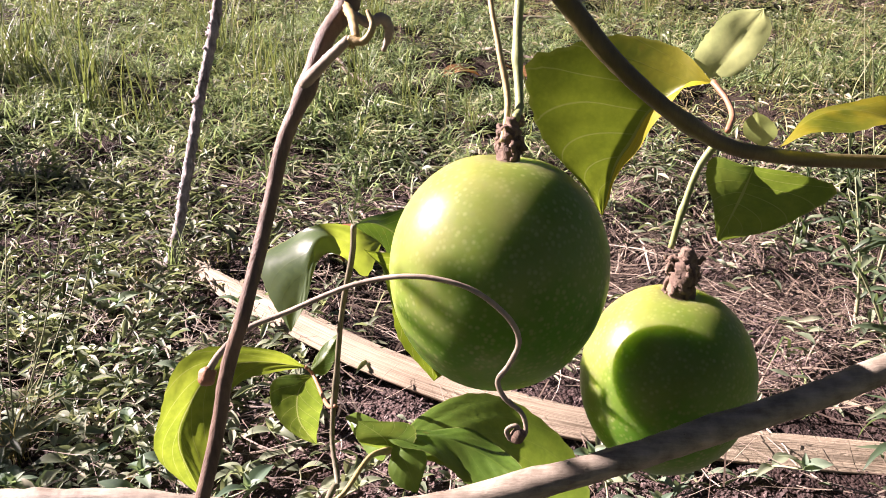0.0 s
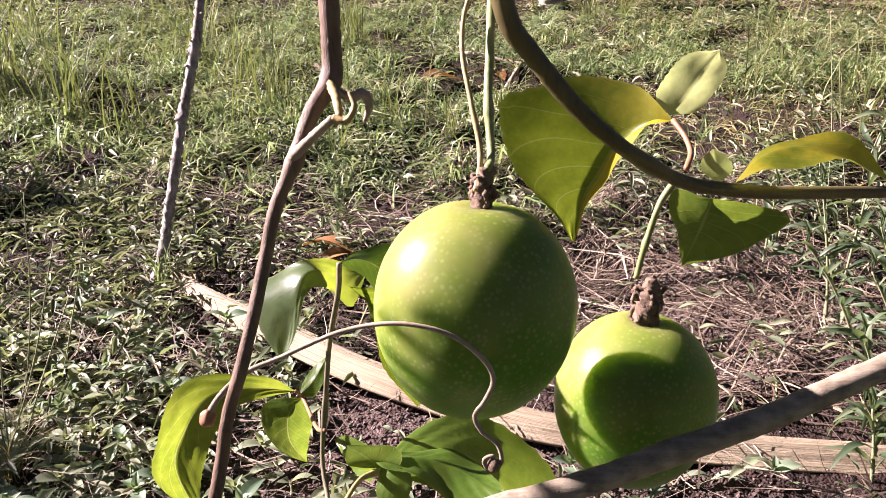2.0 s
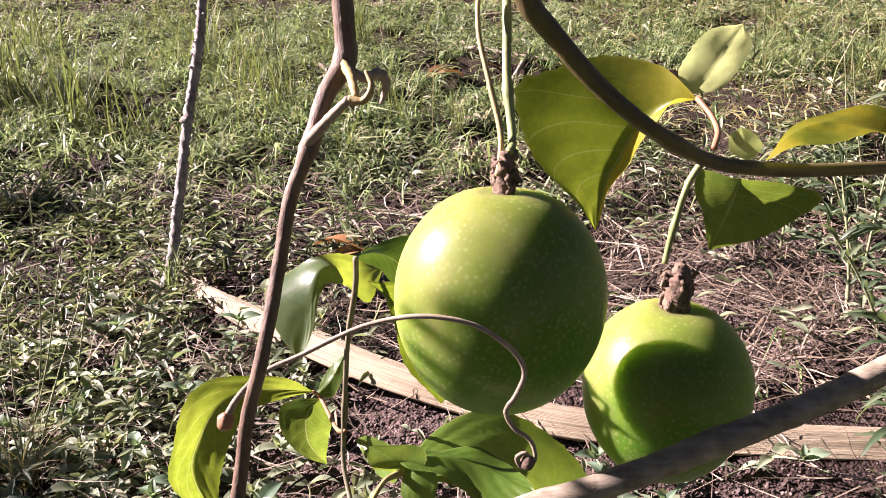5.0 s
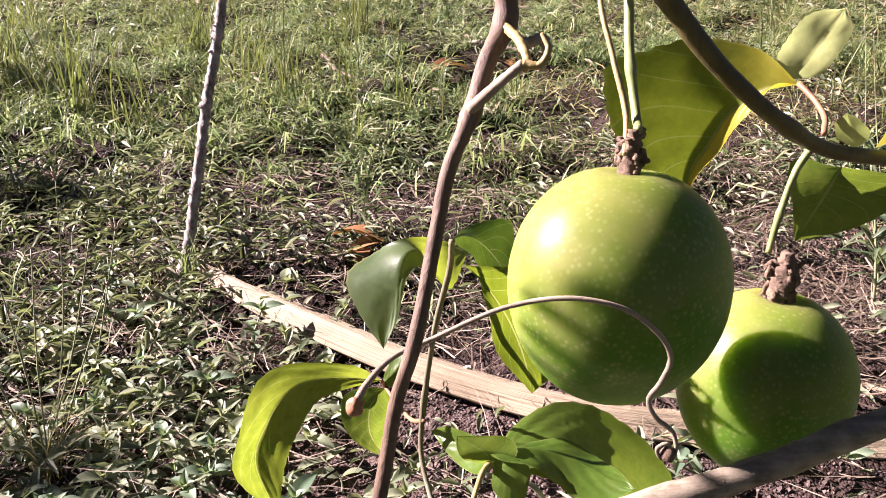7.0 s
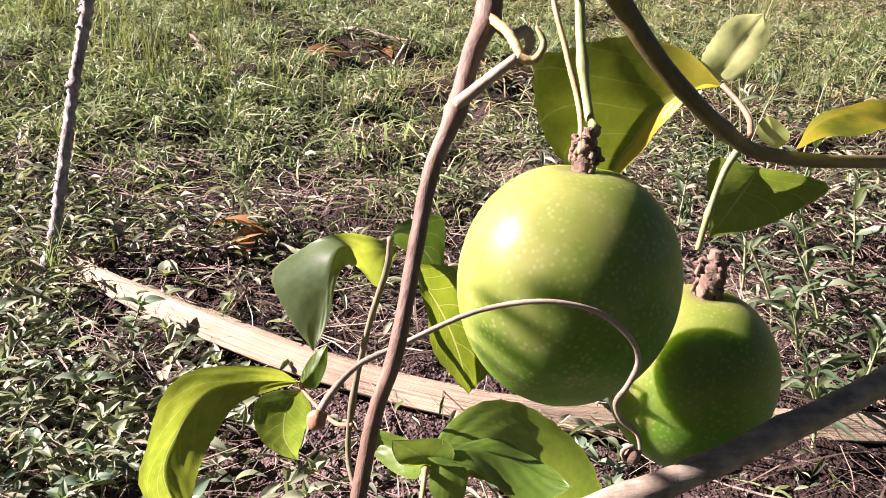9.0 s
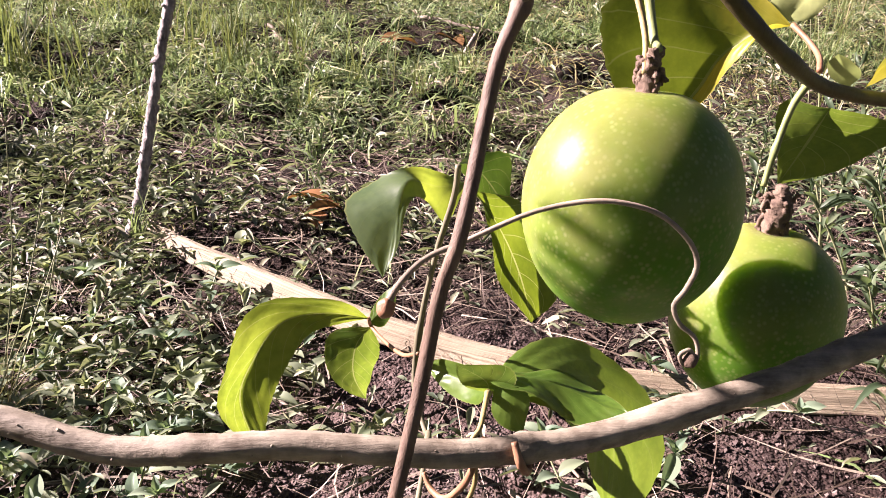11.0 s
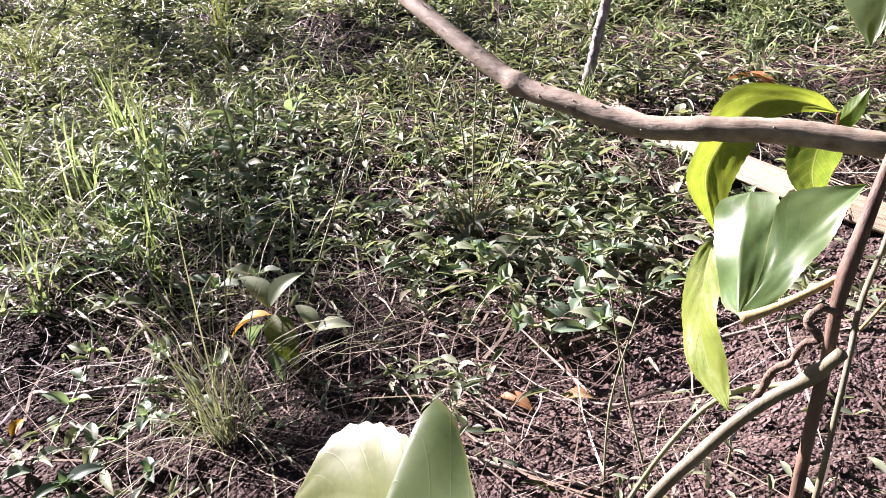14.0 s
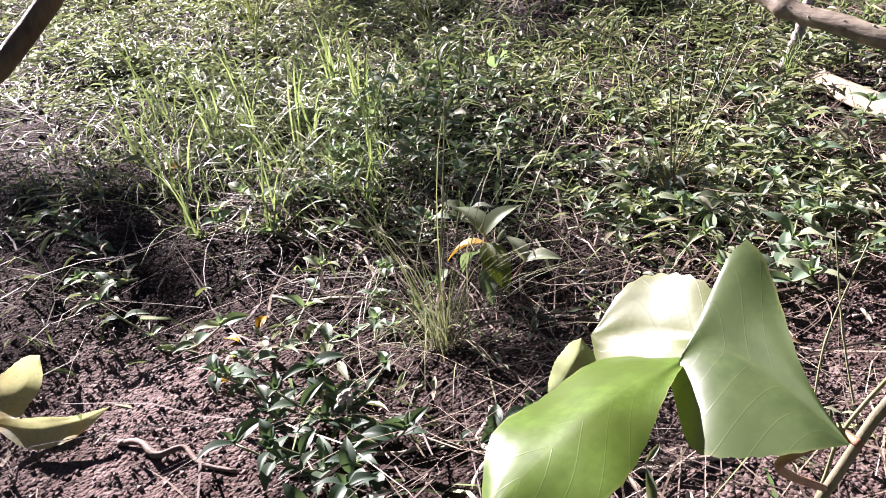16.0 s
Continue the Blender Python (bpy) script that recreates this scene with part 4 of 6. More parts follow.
part("petiole", tube(bmesh.new(), [(-0.0272, 0.196, 0.2364), (-0.0313, 0.19, 0.2308), (-0.0338, 0.192, 0.2222), (-0.0384, 0.197, 0.213), (-0.0423, 0.202, 0.2122), (-0.0448, 0.206, 0.2156)], [0.0014, 0.0011, 0.0011, 0.0011, 0.0010, 0.0007], 8, 8, 0.06, (), 44), RED_STEM, vine, "orange leaf stalk curled under the branch")
part("petiole", tube(bmesh.new(), [(0.1056, 0.3032, 0.3243), (0.1096, 0.3135, 0.3276), (0.1094, 0.3239, 0.3317), (0.1062, 0.3334, 0.3363)], [0.0012, 0.0012, 0.0011, 0.0012], 8, 6, 0.04, (), 12), RED_STEM, vine, "reddish leaf stalk")
part("petiole", tube(bmesh.new(), [(-0.0174, 0.2640, 0.2053), (-0.0215, 0.2400, 0.2200), (-0.0260, 0.2190, 0.2230), (-0.0293, 0.2143, 0.2199), (-0.0276, 0.2111, 0.2064), (-0.0354, 0.2147, 0.1813), (-0.0481, 0.2199, 0.1492)], [0.0012, 0.0009, 0.0009, 0.0008, 0.0007], 8, 6, 0.05, ((0.0, 0.5, 0.06),), 13), GOLD_STEM, vine, "yellow leaf stalk hooked over the branch")
part("petiole", tube(bmesh.new(), [(-0.0651, 0.3350, 0.1976), (-0.0644, 0.3450, 0.1880), (-0.0590, 0.3330, 0.1880), (-0.0500, 0.3080, 0.1950), (-0.0434, 0.2930, 0.2049)], [0.0009, 0.0009, 0.0010, 0.0010], 8, 6, 0.05, (), 14), RED_STEM, vine)
part("stem", tube(bmesh.new(), [(-0.0597, 0.1303, 0.1969), (-0.0673, 0.1310, 0.1854), (-0.0802, 0.1269, 0.1744), (-0.0947, 0.1199, 0.1578), (-0.1099, 0.1118, 0.1358)] + [(-0.122, 0.104, 0.10), (-0.14, 0.09, 0.04), (-0.15, 0.08, -0.01)], [0.0020, 0.0021, 0.0021, 0.0022, 0.0022], 10, 8, 0.05, ((0.12, 0.4, 0.03),), 15), GREY_STEM, vine, "grey-green slanting shoot")
part("stem", tube(bmesh.new(), [(-0.0657, 0.1344, 0.1833), (-0.0979, 0.1604, 0.1435), (-0.1283, 0.1766, 0.0691)] + [(-0.135, 0.178, 0.03), (-0.140, 0.176, -0.01)], [0.0009, 0.0010, 0.0010, 0.0011], 8, 8, 0.05, (), 18), GREEN_STEM, vine, "thin yellow-green shoot")
part("petiole", tube(bmesh.new(), [(-0.1070, 0.0028, 0.2030), (-0.1126, 0.0070, 0.2009), (-0.1166, 0.0063, 0.1954), (-0.1227, 0.0030, 0.1882)] + [(-0.1250, 0.1040, 0.092)], [0.0011, 0.0011, 0.0011, 0.0012, 0.0014], 8, 8, 0.04, (), 19), RED_STEM, vine, "reddish brown leaf stalk")
part("stem", tube(bmesh.new(), [(-0.32, -0.11, 0.22)] + [(-0.3029, -0.0689, 0.2801), (-0.2984, -0.0593, 0.2890), (-0.2940, -0.0497, 0.2978), (-0.2893, -0.0375, 0.3101)] + [(-0.27, 0.02, 0.37)], [0.0028, 0.0028, 0.0028, 0.0028], 12, 6, 0.04, (), 20), BARK, vine, "dark woody stem in shade")

arched_leaf(vine, MARGIN_LEAF, "large green leaf folded along its midrib, yellowing margin", (0.1061, 0.334, 0.3358), [(0.0947, 0.341, 0.331), (0.0854, 0.348, 0.32), (0.0806, 0.352, 0.3067), (0.0746, 0.355, 0.2931)], [(0.1002, 0.34, 0.3424), (0.0915, 0.348, 0.348), (0.0693, 0.353, 0.3508), (0.0466, 0.356, 0.3445), (0.0345, 0.358, 0.3392), (0.0351, 0.358, 0.3226), (0.0427, 0.358, 0.3041), (0.0609, 0.358, 0.2844), (0.0666, 0.357, 0.2765)], [(0.0964, 0.334, 0.3359), (0.0906, 0.338, 0.3236), (0.083, 0.344, 0.309), (0.0755, 0.35, 0.2908)], (0.071, 0.357, 0.2692), 1, cup=0.04)
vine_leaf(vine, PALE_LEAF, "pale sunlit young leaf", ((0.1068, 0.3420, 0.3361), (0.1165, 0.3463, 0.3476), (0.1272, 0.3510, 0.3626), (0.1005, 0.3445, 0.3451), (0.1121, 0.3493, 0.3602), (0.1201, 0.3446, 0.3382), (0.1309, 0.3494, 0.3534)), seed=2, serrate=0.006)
vine_leaf(vine, VINE_LEAF, "green leaf hanging under the stem", ((0.1234, 0.3210, 0.3055), (0.1234, 0.3342, 0.2853), (0.1213, 0.3462, 0.2627), (0.1096, 0.3357, 0.3031), (0.1161, 0.3423, 0.2796), (0.1582, 0.3245, 0.2970), (0.1462, 0.3321, 0.2778)), seed=3, serrate=0.004)
vine_leaf(vine, YELLOW_LEAF, "arched yellow-green leaf", ((0.1261, 0.3044, 0.3183), (0.1538, 0.3137, 0.3307), (0.1954, 0.3128, 0.3137), (0.1420, 0.3178, 0.3283), (0.1743, 0.3261, 0.3331), (0.1387, 0.3001, 0.3253), (0.1719, 0.3066, 0.3260)), seed=4)
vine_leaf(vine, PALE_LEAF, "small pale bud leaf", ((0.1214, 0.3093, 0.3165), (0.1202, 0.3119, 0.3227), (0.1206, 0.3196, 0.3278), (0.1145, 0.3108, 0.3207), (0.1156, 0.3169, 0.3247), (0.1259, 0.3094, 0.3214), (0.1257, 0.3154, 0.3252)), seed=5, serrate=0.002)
arched_leaf(vine, SAGE_LEAF, "arched leaf, glossy grey-green above and bright where light shines through", (-0.0247, 0.318, 0.2711), [(-0.0361, 0.318, 0.2697), (-0.0483, 0.307, 0.276), (-0.0523, 0.3, 0.269), (-0.055, 0.295, 0.2578)], [(-0.0361, 0.32, 0.2753), (-0.0477, 0.313, 0.2796), (-0.0622, 0.316, 0.2724), (-0.0738, 0.306, 0.2667), (-0.0683, 0.295, 0.2548)], [(-0.0324, 0.317, 0.2544), (-0.0409, 0.312, 0.2656), (-0.0484, 0.302, 0.2692), (-0.0533, 0.291, 0.2531)], (-0.0585, 0.287, 0.2431), 9)
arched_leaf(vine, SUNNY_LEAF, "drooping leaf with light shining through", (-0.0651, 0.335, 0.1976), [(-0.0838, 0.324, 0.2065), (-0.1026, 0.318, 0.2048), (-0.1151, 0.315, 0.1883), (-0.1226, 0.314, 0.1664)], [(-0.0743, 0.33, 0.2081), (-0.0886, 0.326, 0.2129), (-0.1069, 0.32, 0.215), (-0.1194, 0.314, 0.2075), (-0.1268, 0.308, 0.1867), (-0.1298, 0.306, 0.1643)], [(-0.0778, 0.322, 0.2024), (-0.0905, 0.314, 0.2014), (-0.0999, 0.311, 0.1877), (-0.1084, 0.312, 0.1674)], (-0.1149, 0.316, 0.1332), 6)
arched_leaf(vine, VINE_LEAF, "small hanging green leaf", (-0.0644, 0.345, 0.1872), [(-0.0713, 0.342, 0.179), (-0.0729, 0.346, 0.1595)], [(-0.0781, 0.345, 0.1864), (-0.0862, 0.345, 0.179), (-0.0851, 0.35, 0.1569), (-0.0769, 0.354, 0.1441)], [(-0.0602, 0.346, 0.1757), (-0.0626, 0.35, 0.1611), (-0.0661, 0.354, 0.1478)], (-0.0669, 0.356, 0.1377), 7)
arched_leaf(vine, VINE_LEAF, "small bright green leaf", (-0.0659, 0.345, 0.1889), [(-0.059, 0.35, 0.1946)], [(-0.0636, 0.352, 0.1943), (-0.0582, 0.356, 0.2002)], [(-0.0583, 0.345, 0.1877), (-0.0532, 0.35, 0.1953)], (-0.0523, 0.356, 0.2051), 8)
arched_leaf(vine, MID_LEAF, "large green leaf drooping behind the branch", (-0.0174, 0.264, 0.2053), [(-0.0031, 0.276, 0.2052), (0.0164, 0.284, 0.2001), (0.0339, 0.284, 0.1865), (0.0384, 0.272, 0.1696)], [(-0.0062, 0.288, 0.2061), (0.0145, 0.305, 0.2056), (0.0371, 0.308, 0.1981), (0.0593, 0.3, 0.1786), (0.0658, 0.286, 0.1565), (0.0508, 0.268, 0.1406)], [(-0.0046, 0.262, 0.2034), (0.0099, 0.258, 0.2002), (0.0215, 0.256, 0.1817), (0.0299, 0.256, 0.1608)], (0.0355, 0.258, 0.1444), 14, cup=0.05, quilt=0.012)
arched_leaf(vine, MID_LEAF, "green leaf lobe creased over the one behind", (-0.0176, 0.262, 0.2117), [(-0.0038, 0.268, 0.2099), (0.0083, 0.27, 0.206), (0.02, 0.266, 0.203), (0.0289, 0.258, 0.2021)], [(-0.0121, 0.268, 0.2108), (-0.0016, 0.276, 0.2073), (0.0131, 0.279, 0.2054), (0.0253, 0.274, 0.2019), (0.0329, 0.262, 0.2025)], [(-0.0127, 0.258, 0.2119), (-0.0023, 0.258, 0.2091), (0.0063, 0.256, 0.204), (0.0141, 0.252, 0.2001), (0.0252, 0.25, 0.199)], (0.036, 0.252, 0.2032), 35, cup=0.06, quilt=0.010)
arched_leaf(vine, MID_LEAF, "small green leaf with a matt upper side", (-0.0174, 0.264, 0.2053), [(-0.0265, 0.284, 0.1991)], [(-0.0228, 0.28, 0.2062), (-0.0334, 0.292, 0.2027)], [(-0.0218, 0.268, 0.1971), (-0.0318, 0.284, 0.1921)], (-0.0408, 0.3, 0.1949), 12)
arched_leaf(vine, VINE_LEAF, "yellow-green leaf at the joint", (-0.0174, 0.264, 0.2053), [(-0.0193, 0.262, 0.2123)], [(-0.027, 0.258, 0.2125), (-0.0299, 0.262, 0.2142)], [(-0.0075, 0.262, 0.2109), (-0.0101, 0.27, 0.2135)], (-0.0299, 0.268, 0.2156), 13)
arched_leaf(vine, MID_LEAF, "small drooping green leaf at the joint", (-0.0157, 0.262, 0.2085), [(-0.0101, 0.256, 0.2052)], [(-0.0078, 0.26, 0.211), (-0.0024, 0.258, 0.207)], [(-0.0169, 0.255, 0.2029), (-0.0129, 0.25, 0.1998)], (-0.0053, 0.25, 0.1965), 34)
arched_leaf(vine, GLOSS_LEAF, "glossy green lobe of a three-lobed leaf", (-0.0894, 0.14, 0.1978), [(-0.0829, 0.149, 0.2054), (-0.074, 0.16, 0.2168)], [(-0.085, 0.15, 0.2054), (-0.0841, 0.162, 0.2173), (-0.0797, 0.171, 0.2271)], [(-0.0802, 0.144, 0.2015), (-0.0679, 0.156, 0.217), (-0.0623, 0.166, 0.2265)], (-0.0584, 0.173, 0.2316), 15, cup=0.03, quilt=0.001)
arched_leaf(vine, GLOSS_LEAF, "dark glossy lobe of a three-lobed leaf", (-0.0894, 0.14, 0.1978), [(-0.0909, 0.15, 0.2034), (-0.0921, 0.16, 0.2133)], [(-0.096, 0.152, 0.1949), (-0.0993, 0.16, 0.2051), (-0.1025, 0.172, 0.2144), (-0.1005, 0.174, 0.2205)], [(-0.0855, 0.151, 0.2032), (-0.0836, 0.163, 0.2167), (-0.083, 0.172, 0.2249)], (-0.0919, 0.175, 0.2243), 16, cup=0.06, quilt=0.001)
arched_leaf(vine, SUNNY_LEAF, "hanging yellow-green leaf lobe", (-0.1033, 0.188, 0.1982), [(-0.1042, 0.178, 0.1896), (-0.1027, 0.164, 0.1761), (-0.0968, 0.15, 0.1668)], [(-0.1088, 0.184, 0.1945), (-0.1111, 0.176, 0.1804), (-0.1099, 0.168, 0.1718), (-0.1027, 0.152, 0.1639)], [(-0.0983, 0.178, 0.1973), (-0.098, 0.166, 0.1848), (-0.0941, 0.154, 0.1759), (-0.0901, 0.146, 0.1669)], (-0.089, 0.138, 0.1615), 17)
vine_leaf(vine, SHADED_LEAF, "leaf coloured dark green for shade", ((-0.0314, 0.2846, 0.2905), (-0.0203, 0.3073, 0.2796), (-0.0073, 0.3101, 0.2607), (-0.0247, 0.3100, 0.2858), (-0.0069, 0.3245, 0.2810), (-0.0249, 0.2991, 0.2783), (-0.0156, 0.3065, 0.2650)), seed=10)
# the deep green material stands in for shade on half of this leaf
vine_leaf(vine, DEEP_LEAF, "narrow hanging leaf with a sunlit edge", ((-0.0264, 0.2760, 0.2845), (-0.0093, 0.2852, 0.2551), (-0.0009, 0.2756, 0.2298), (-0.0206, 0.2834, 0.2714), (-0.0137, 0.2772, 0.2465), (0.0008, 0.3093, 0.2632), (0.0122, 0.2953, 0.2332)), seed=11)
vine_leaf(vine, NOTCHED_LEAF, "pale sunlit leaf with a notched edge", ((-0.1453, 0.0261, 0.2017), (-0.1654, 0.0332, 0.1949), (-0.1873, 0.0335, 0.1873), (-0.1561, 0.0461, 0.2065), (-0.1792, 0.0516, 0.2007), (-0.1515, 0.0179, 0.1970), (-0.1755, 0.0192, 0.1804)), ((-0.1867, 0.0056, 0.1827), (-0.1868, 0.0188, 0.1838), (-0.1877, 0.0282, 0.1893), (-0.1898, 0.0115, 0.1856), (-0.1899, 0.0226, 0.1892), (-0.1786, 0.0144, 0.1826), (-0.1808, 0.0246, 0.1852)), seed=17, serrate=0.008)
vine_leaf(vine, MID_LEAF, "glossy green leaf bent over", ((-0.1501, 0.0152, 0.2042), (-0.1623, -0.0204, 0.2050), (-0.1729, -0.0525, 0.1923), (-0.1721, 0.0134, 0.1956), (-0.1826, -0.0247, 0.1981), (-0.1480, -0.0079, 0.2066), (-0.1493, -0.0361, 0.1984)), seed=19, serrate=0.004)
vine_leaf(vine, SHEEN_LEAF, "pointed folded green leaf", ((-0.1088, 0.0015, 0.2030), (-0.1411, 0.0152, 0.2087), (-0.1515, 0.0054, 0.2025), (-0.1222, 0.0141, 0.2092), (-0.1455, 0.0424, 0.2255), (-0.1198, -0.0072, 0.2029), (-0.1380, -0.0119, 0.1985)), seed=20, serrate=0.003)


# an unseen shoot added at the branch's far end, sunward, to dapple the large fruit
CROWN = Vector((0.0216, 0.2455, 0.2908)) + SUN * 0.52
ACROSS = Vector((0, 0, 1)).cross(SUN).normalized()
ALOFT = SUN.cross(ACROSS)


def aloft(a, b, c=0.0):
    return CROWN + ACROSS * a * 0.001 + ALOFT * b * 0.001 + SUN * c * 0.001


part("stem", tube(bmesh.new(), [BOUGH[0], (-0.36, 0.29, 0.40), aloft(70, -40), aloft(56, -12), aloft(48, 12), aloft(30, 36)], [0.0026, 0.0022, 0.0018, 0.0014, 0.0012, 0.0010], 8, 8, 0.05, (), 41), GREEN_STEM, vine, "added side shoot of the branch, out of view")
part("petiole", tube(bmesh.new(), [aloft(48, 12), aloft(47, 22), aloft(44, 28)], [0.0009, 0.0008, 0.0008], 6, 6, 0.05, (), 43), GREEN_STEM, vine)
for n, (b, m, tip, w) in enumerate((((46, 28), (33.5, 12), (30, 0), 3.0), ((52, -2), (32, -5), (17, -11), 1.9), ((54, -10), (32, -15.5), (18, -20), 1.8), ((56, -14), (30, -24), (14, -29), 2.0))):
    way = Vector((tip[0] - b[0], tip[1] - b[1])).normalized()
    sx, sy = -way.y * w, way.x * w
    q1, q2 = (b[0] * 0.65 + tip[0] * 0.35, b[1] * 0.65 + tip[1] * 0.35), (b[0] * 0.3 + tip[0] * 0.7, b[1] * 0.3 + tip[1] * 0.7)
    bow = (m[0] - (b[0] + tip[0]) / 2, m[1] - (b[1] + tip[1]) / 2)
    q1, q2 = (q1[0] + bow[0] * 0.9, q1[1] + bow[1] * 0.9), (q2[0] + bow[0] * 0.85, q2[1] + bow[1] * 0.85)
    vine_leaf(vine, VINE_LEAF, "green leaf of the added side shoot", (aloft(*b), aloft(*m, 3), aloft(*tip, -4), aloft(q1[0] + sx, q1[1] + sy), aloft(q2[0] + sx * 0.9, q2[1] + sy * 0.9), aloft(q1[0] - sx, q1[1] - sy), aloft(q2[0] - sx * 0.9, q2[1] - sy * 0.9)), seed=50 + n)


# ---- the fruits ----
def fruit(place, half_w, half_h, mat, tilt, label, taper):
    ob = thing("passion_fruit", label, "fruit", place, "fruits on the vine")
    ob.rotation_euler = [radians(a) for a in tilt]
    bm, rings, n = bmesh.new(), [], 64
    for k in range(1, 40):
        a = math.pi * k / 40
        z = half_h * math.cos(a)
        r = half_w * math.sin(a) ** 0.94 * (1 + taper * math.cos(a))
        z -= 0.0022 * math.exp(-((a / 0.22) ** 2))
        rings.append([])
        for s in range(n):
            b = 2 * math.pi * s / n
            rr = r * (1 + 0.006 * math.cos(3 * b + 0.7) + 0.004 * noise.noise((math.cos(b) * 2, math.sin(b) * 2, z * 60)))
            rings[-1].append(bm.verts.new((rr * math.cos(b), rr * math.sin(b), z)))
    for a, b in zip(rings, rings[1:]):
        for s in range(n):
            bm.faces.new((a[s], b[s], b[(s + 1) % n], a[(s + 1) % n]))
    for ring, z in ((rings[0], half_h - 0.0026), (rings[-1], -half_h)):
        tip = bm.verts.new((0, 0, z))
        for s in range(n):
            bm.faces.new((tip, ring[s], ring[(s + 1) % n]) if z > 0 else (tip, ring[(s + 1) % n], ring[s]))
    part("rind", bm, mat, ob, "smooth glossy green rind with pale flecks")
    return ob


def husk(ob, top, high, wide, seed, stalk, stalk_r, bits=16):
    """The dried flower remains on the crown, with the stalk that carries the fruit."""
    rnd = random.Random(seed)
    bm = tube(bmesh.new(), [(0, 0, top - 0.004), (0, 0, top + high * 0.4), (0.0004, 0, top + high * 0.75), (0, 0, top + high)], [wide * 1.2, wide * 1.0, wide * 0.72, wide * 0.45], 14, 7, 0.16, (), seed)
    for v in bm.verts:
        v.co += 0.0011 * noise.noise_vector(v.co * 500)
    core = part("calyx", bm, HUSK, ob, "dry brown crumpled calyx")
    for _ in range(bits):
        a, out = rnd.random() * 6.28, wide * (0.8 + 0.6 * rnd.random())
        ca, sa = math.cos(a), math.sin(a)
        z0 = top + high * (0.15 + 0.7 * rnd.random())
        drop = rnd.uniform(-0.004, 0.004)
        pts = [(0.3 * wide * ca, 0.3 * wide * sa, z0), (out * 0.8 * ca, out * 0.8 * sa, z0 + 0.001), (out * ca + rnd.uniform(-1, 1) * 0.001, out * sa + rnd.uniform(-1, 1) * 0.001, z0 + drop), (out * 0.85 * ca, out * 0.85 * sa, max(top, z0 + drop - 0.002))]
        bm = tube(bmesh.new(), pts, [0.0011, 0.0009, 0.0010, 0.0003], 6, 6, 0.35, (), rnd.randrange(99))
        for v in bm.verts:
            v.co += 0.0008 * noise.noise_vector(v.co * 700 + Vector((a, 0, 0)))
        part("sepal", bm, HUSK, core)
    part("stalk", tube(bmesh.new(), stalk, stalk_r, 10, 8, 0.03, ((0.36, 0.35, 0.03),), seed), STALK_SKIN, ob, "pale green fruit stalk")


def local(ob, points):
    bpy.context.view_layer.update()
    inv = (Matrix.Translation(ob.location) @ ob.rotation_euler.to_matrix().to_4x4() @ Matrix.Diagonal((*ob.scale, 1))).inverted()
    return [inv @ Vector(p) for p in points]


big = fruit((0.0216, 0.2455, 0.2908), 0.0354, 0.0388, RIND_A, (-8, 3, 0), "round unripe green passion fruit hanging from the vine", 0.03)
big.scale = (1, 0.92, 1)
husk(big, 0.0372, 0.013, 0.0032, 4, local(big, [(0.0255, 0.2515, 0.3405)] + [(0.0268, 0.2623, 0.3422), (0.0258, 0.2740, 0.3589), (0.0264, 0.2852, 0.3746), (0.0273, 0.3005, 0.3945)] + [(0.0290, 0.289, 0.412)]), [0.0014, 0.0015, 0.0016, 0.0016, 0.0017], 22)
part("bract", tube(bmesh.new(), local(big, [(0.0214, 0.2495, 0.3332), (0.0230, 0.2597, 0.3438), (0.0196, 0.2697, 0.3594), (0.0165, 0.2810, 0.3752), (0.0186, 0.2918, 0.3898)] + [(0.0285, 0.2865, 0.408)]), [0.0008, 0.0011, 0.0009, 0.0009, 0.0009], 8, 8, 0.05, (), 5), GOLD_STEM, big, "thin dry yellow strand beside the stalk")
small = fruit((0.0890, 0.2800, 0.2313), 0.0330, 0.0372, RIND_B, (-6, 0, -30), "smaller unripe green passion fruit, tapering downwards", 0.05)
husk(small, 0.0352, 0.018, 0.0050, 9, local(small, [(0.0872, 0.2908, 0.2820), (0.0902, 0.2941, 0.2944), (0.0953, 0.2981, 0.3109), (0.1008, 0.3008, 0.3193)]), [0.0012, 0.0013, 0.0013, 0.0016], 26)


# ---- stake and dry stalk on the ground ----
def stake():
    ob = thing("wooden_stake", "grey knobbly cutting stuck upright in the soil as a stake", "stake", (0, 0, 0))
    foot, way = Vector((-0.337, 0.833, 0.0)), Vector((0.0185, 0.061, 0.127)).normalized()
    rnd, line = random.Random(2), []
    for k in range(16):
        line.append(foot + way * (0.042 * k - 0.03) + Vector((rnd.uniform(-1, 1) * 0.0018, rnd.uniform(-1, 1) * 0.0018, 0)))
    knots = [(u, 0.10 + 0.10 * rnd.random(), 0.0045) for u in sorted(0.05 + 0.93 * rnd.random() for _ in range(30))]
    body = part("shaft", tube(bmesh.new(), line, [0.0062, 0.0056, 0.0051, 0.0048], 14, 14, 0.22, knots, 2), STICK, ob)
    path = spline(line, 14)
    for n, (u, *_rest) in enumerate(knots):
        k = min(int(u * (len(path) - 1)), len(path) - 2)
        out = Vector((rnd.choice((-1, -1, 1)), rnd.uniform(-1.2, 0.4), 0.25)).normalized()
        bm = bmesh.new()
        bmesh.ops.create_icosphere(bm, subdivisions=2, radius=rnd.uniform(0.0018, 0.0036), matrix=Matrix.Translation(path[k] + out * 0.0064) @ Matrix.Diagonal((1, 1, 0.55, 1)))
        for v in bm.verts:
            v.co += 0.0007 * noise.noise_vector(v.co * 400)
        part("leaf_scar", bm, STICK, body)


stake()


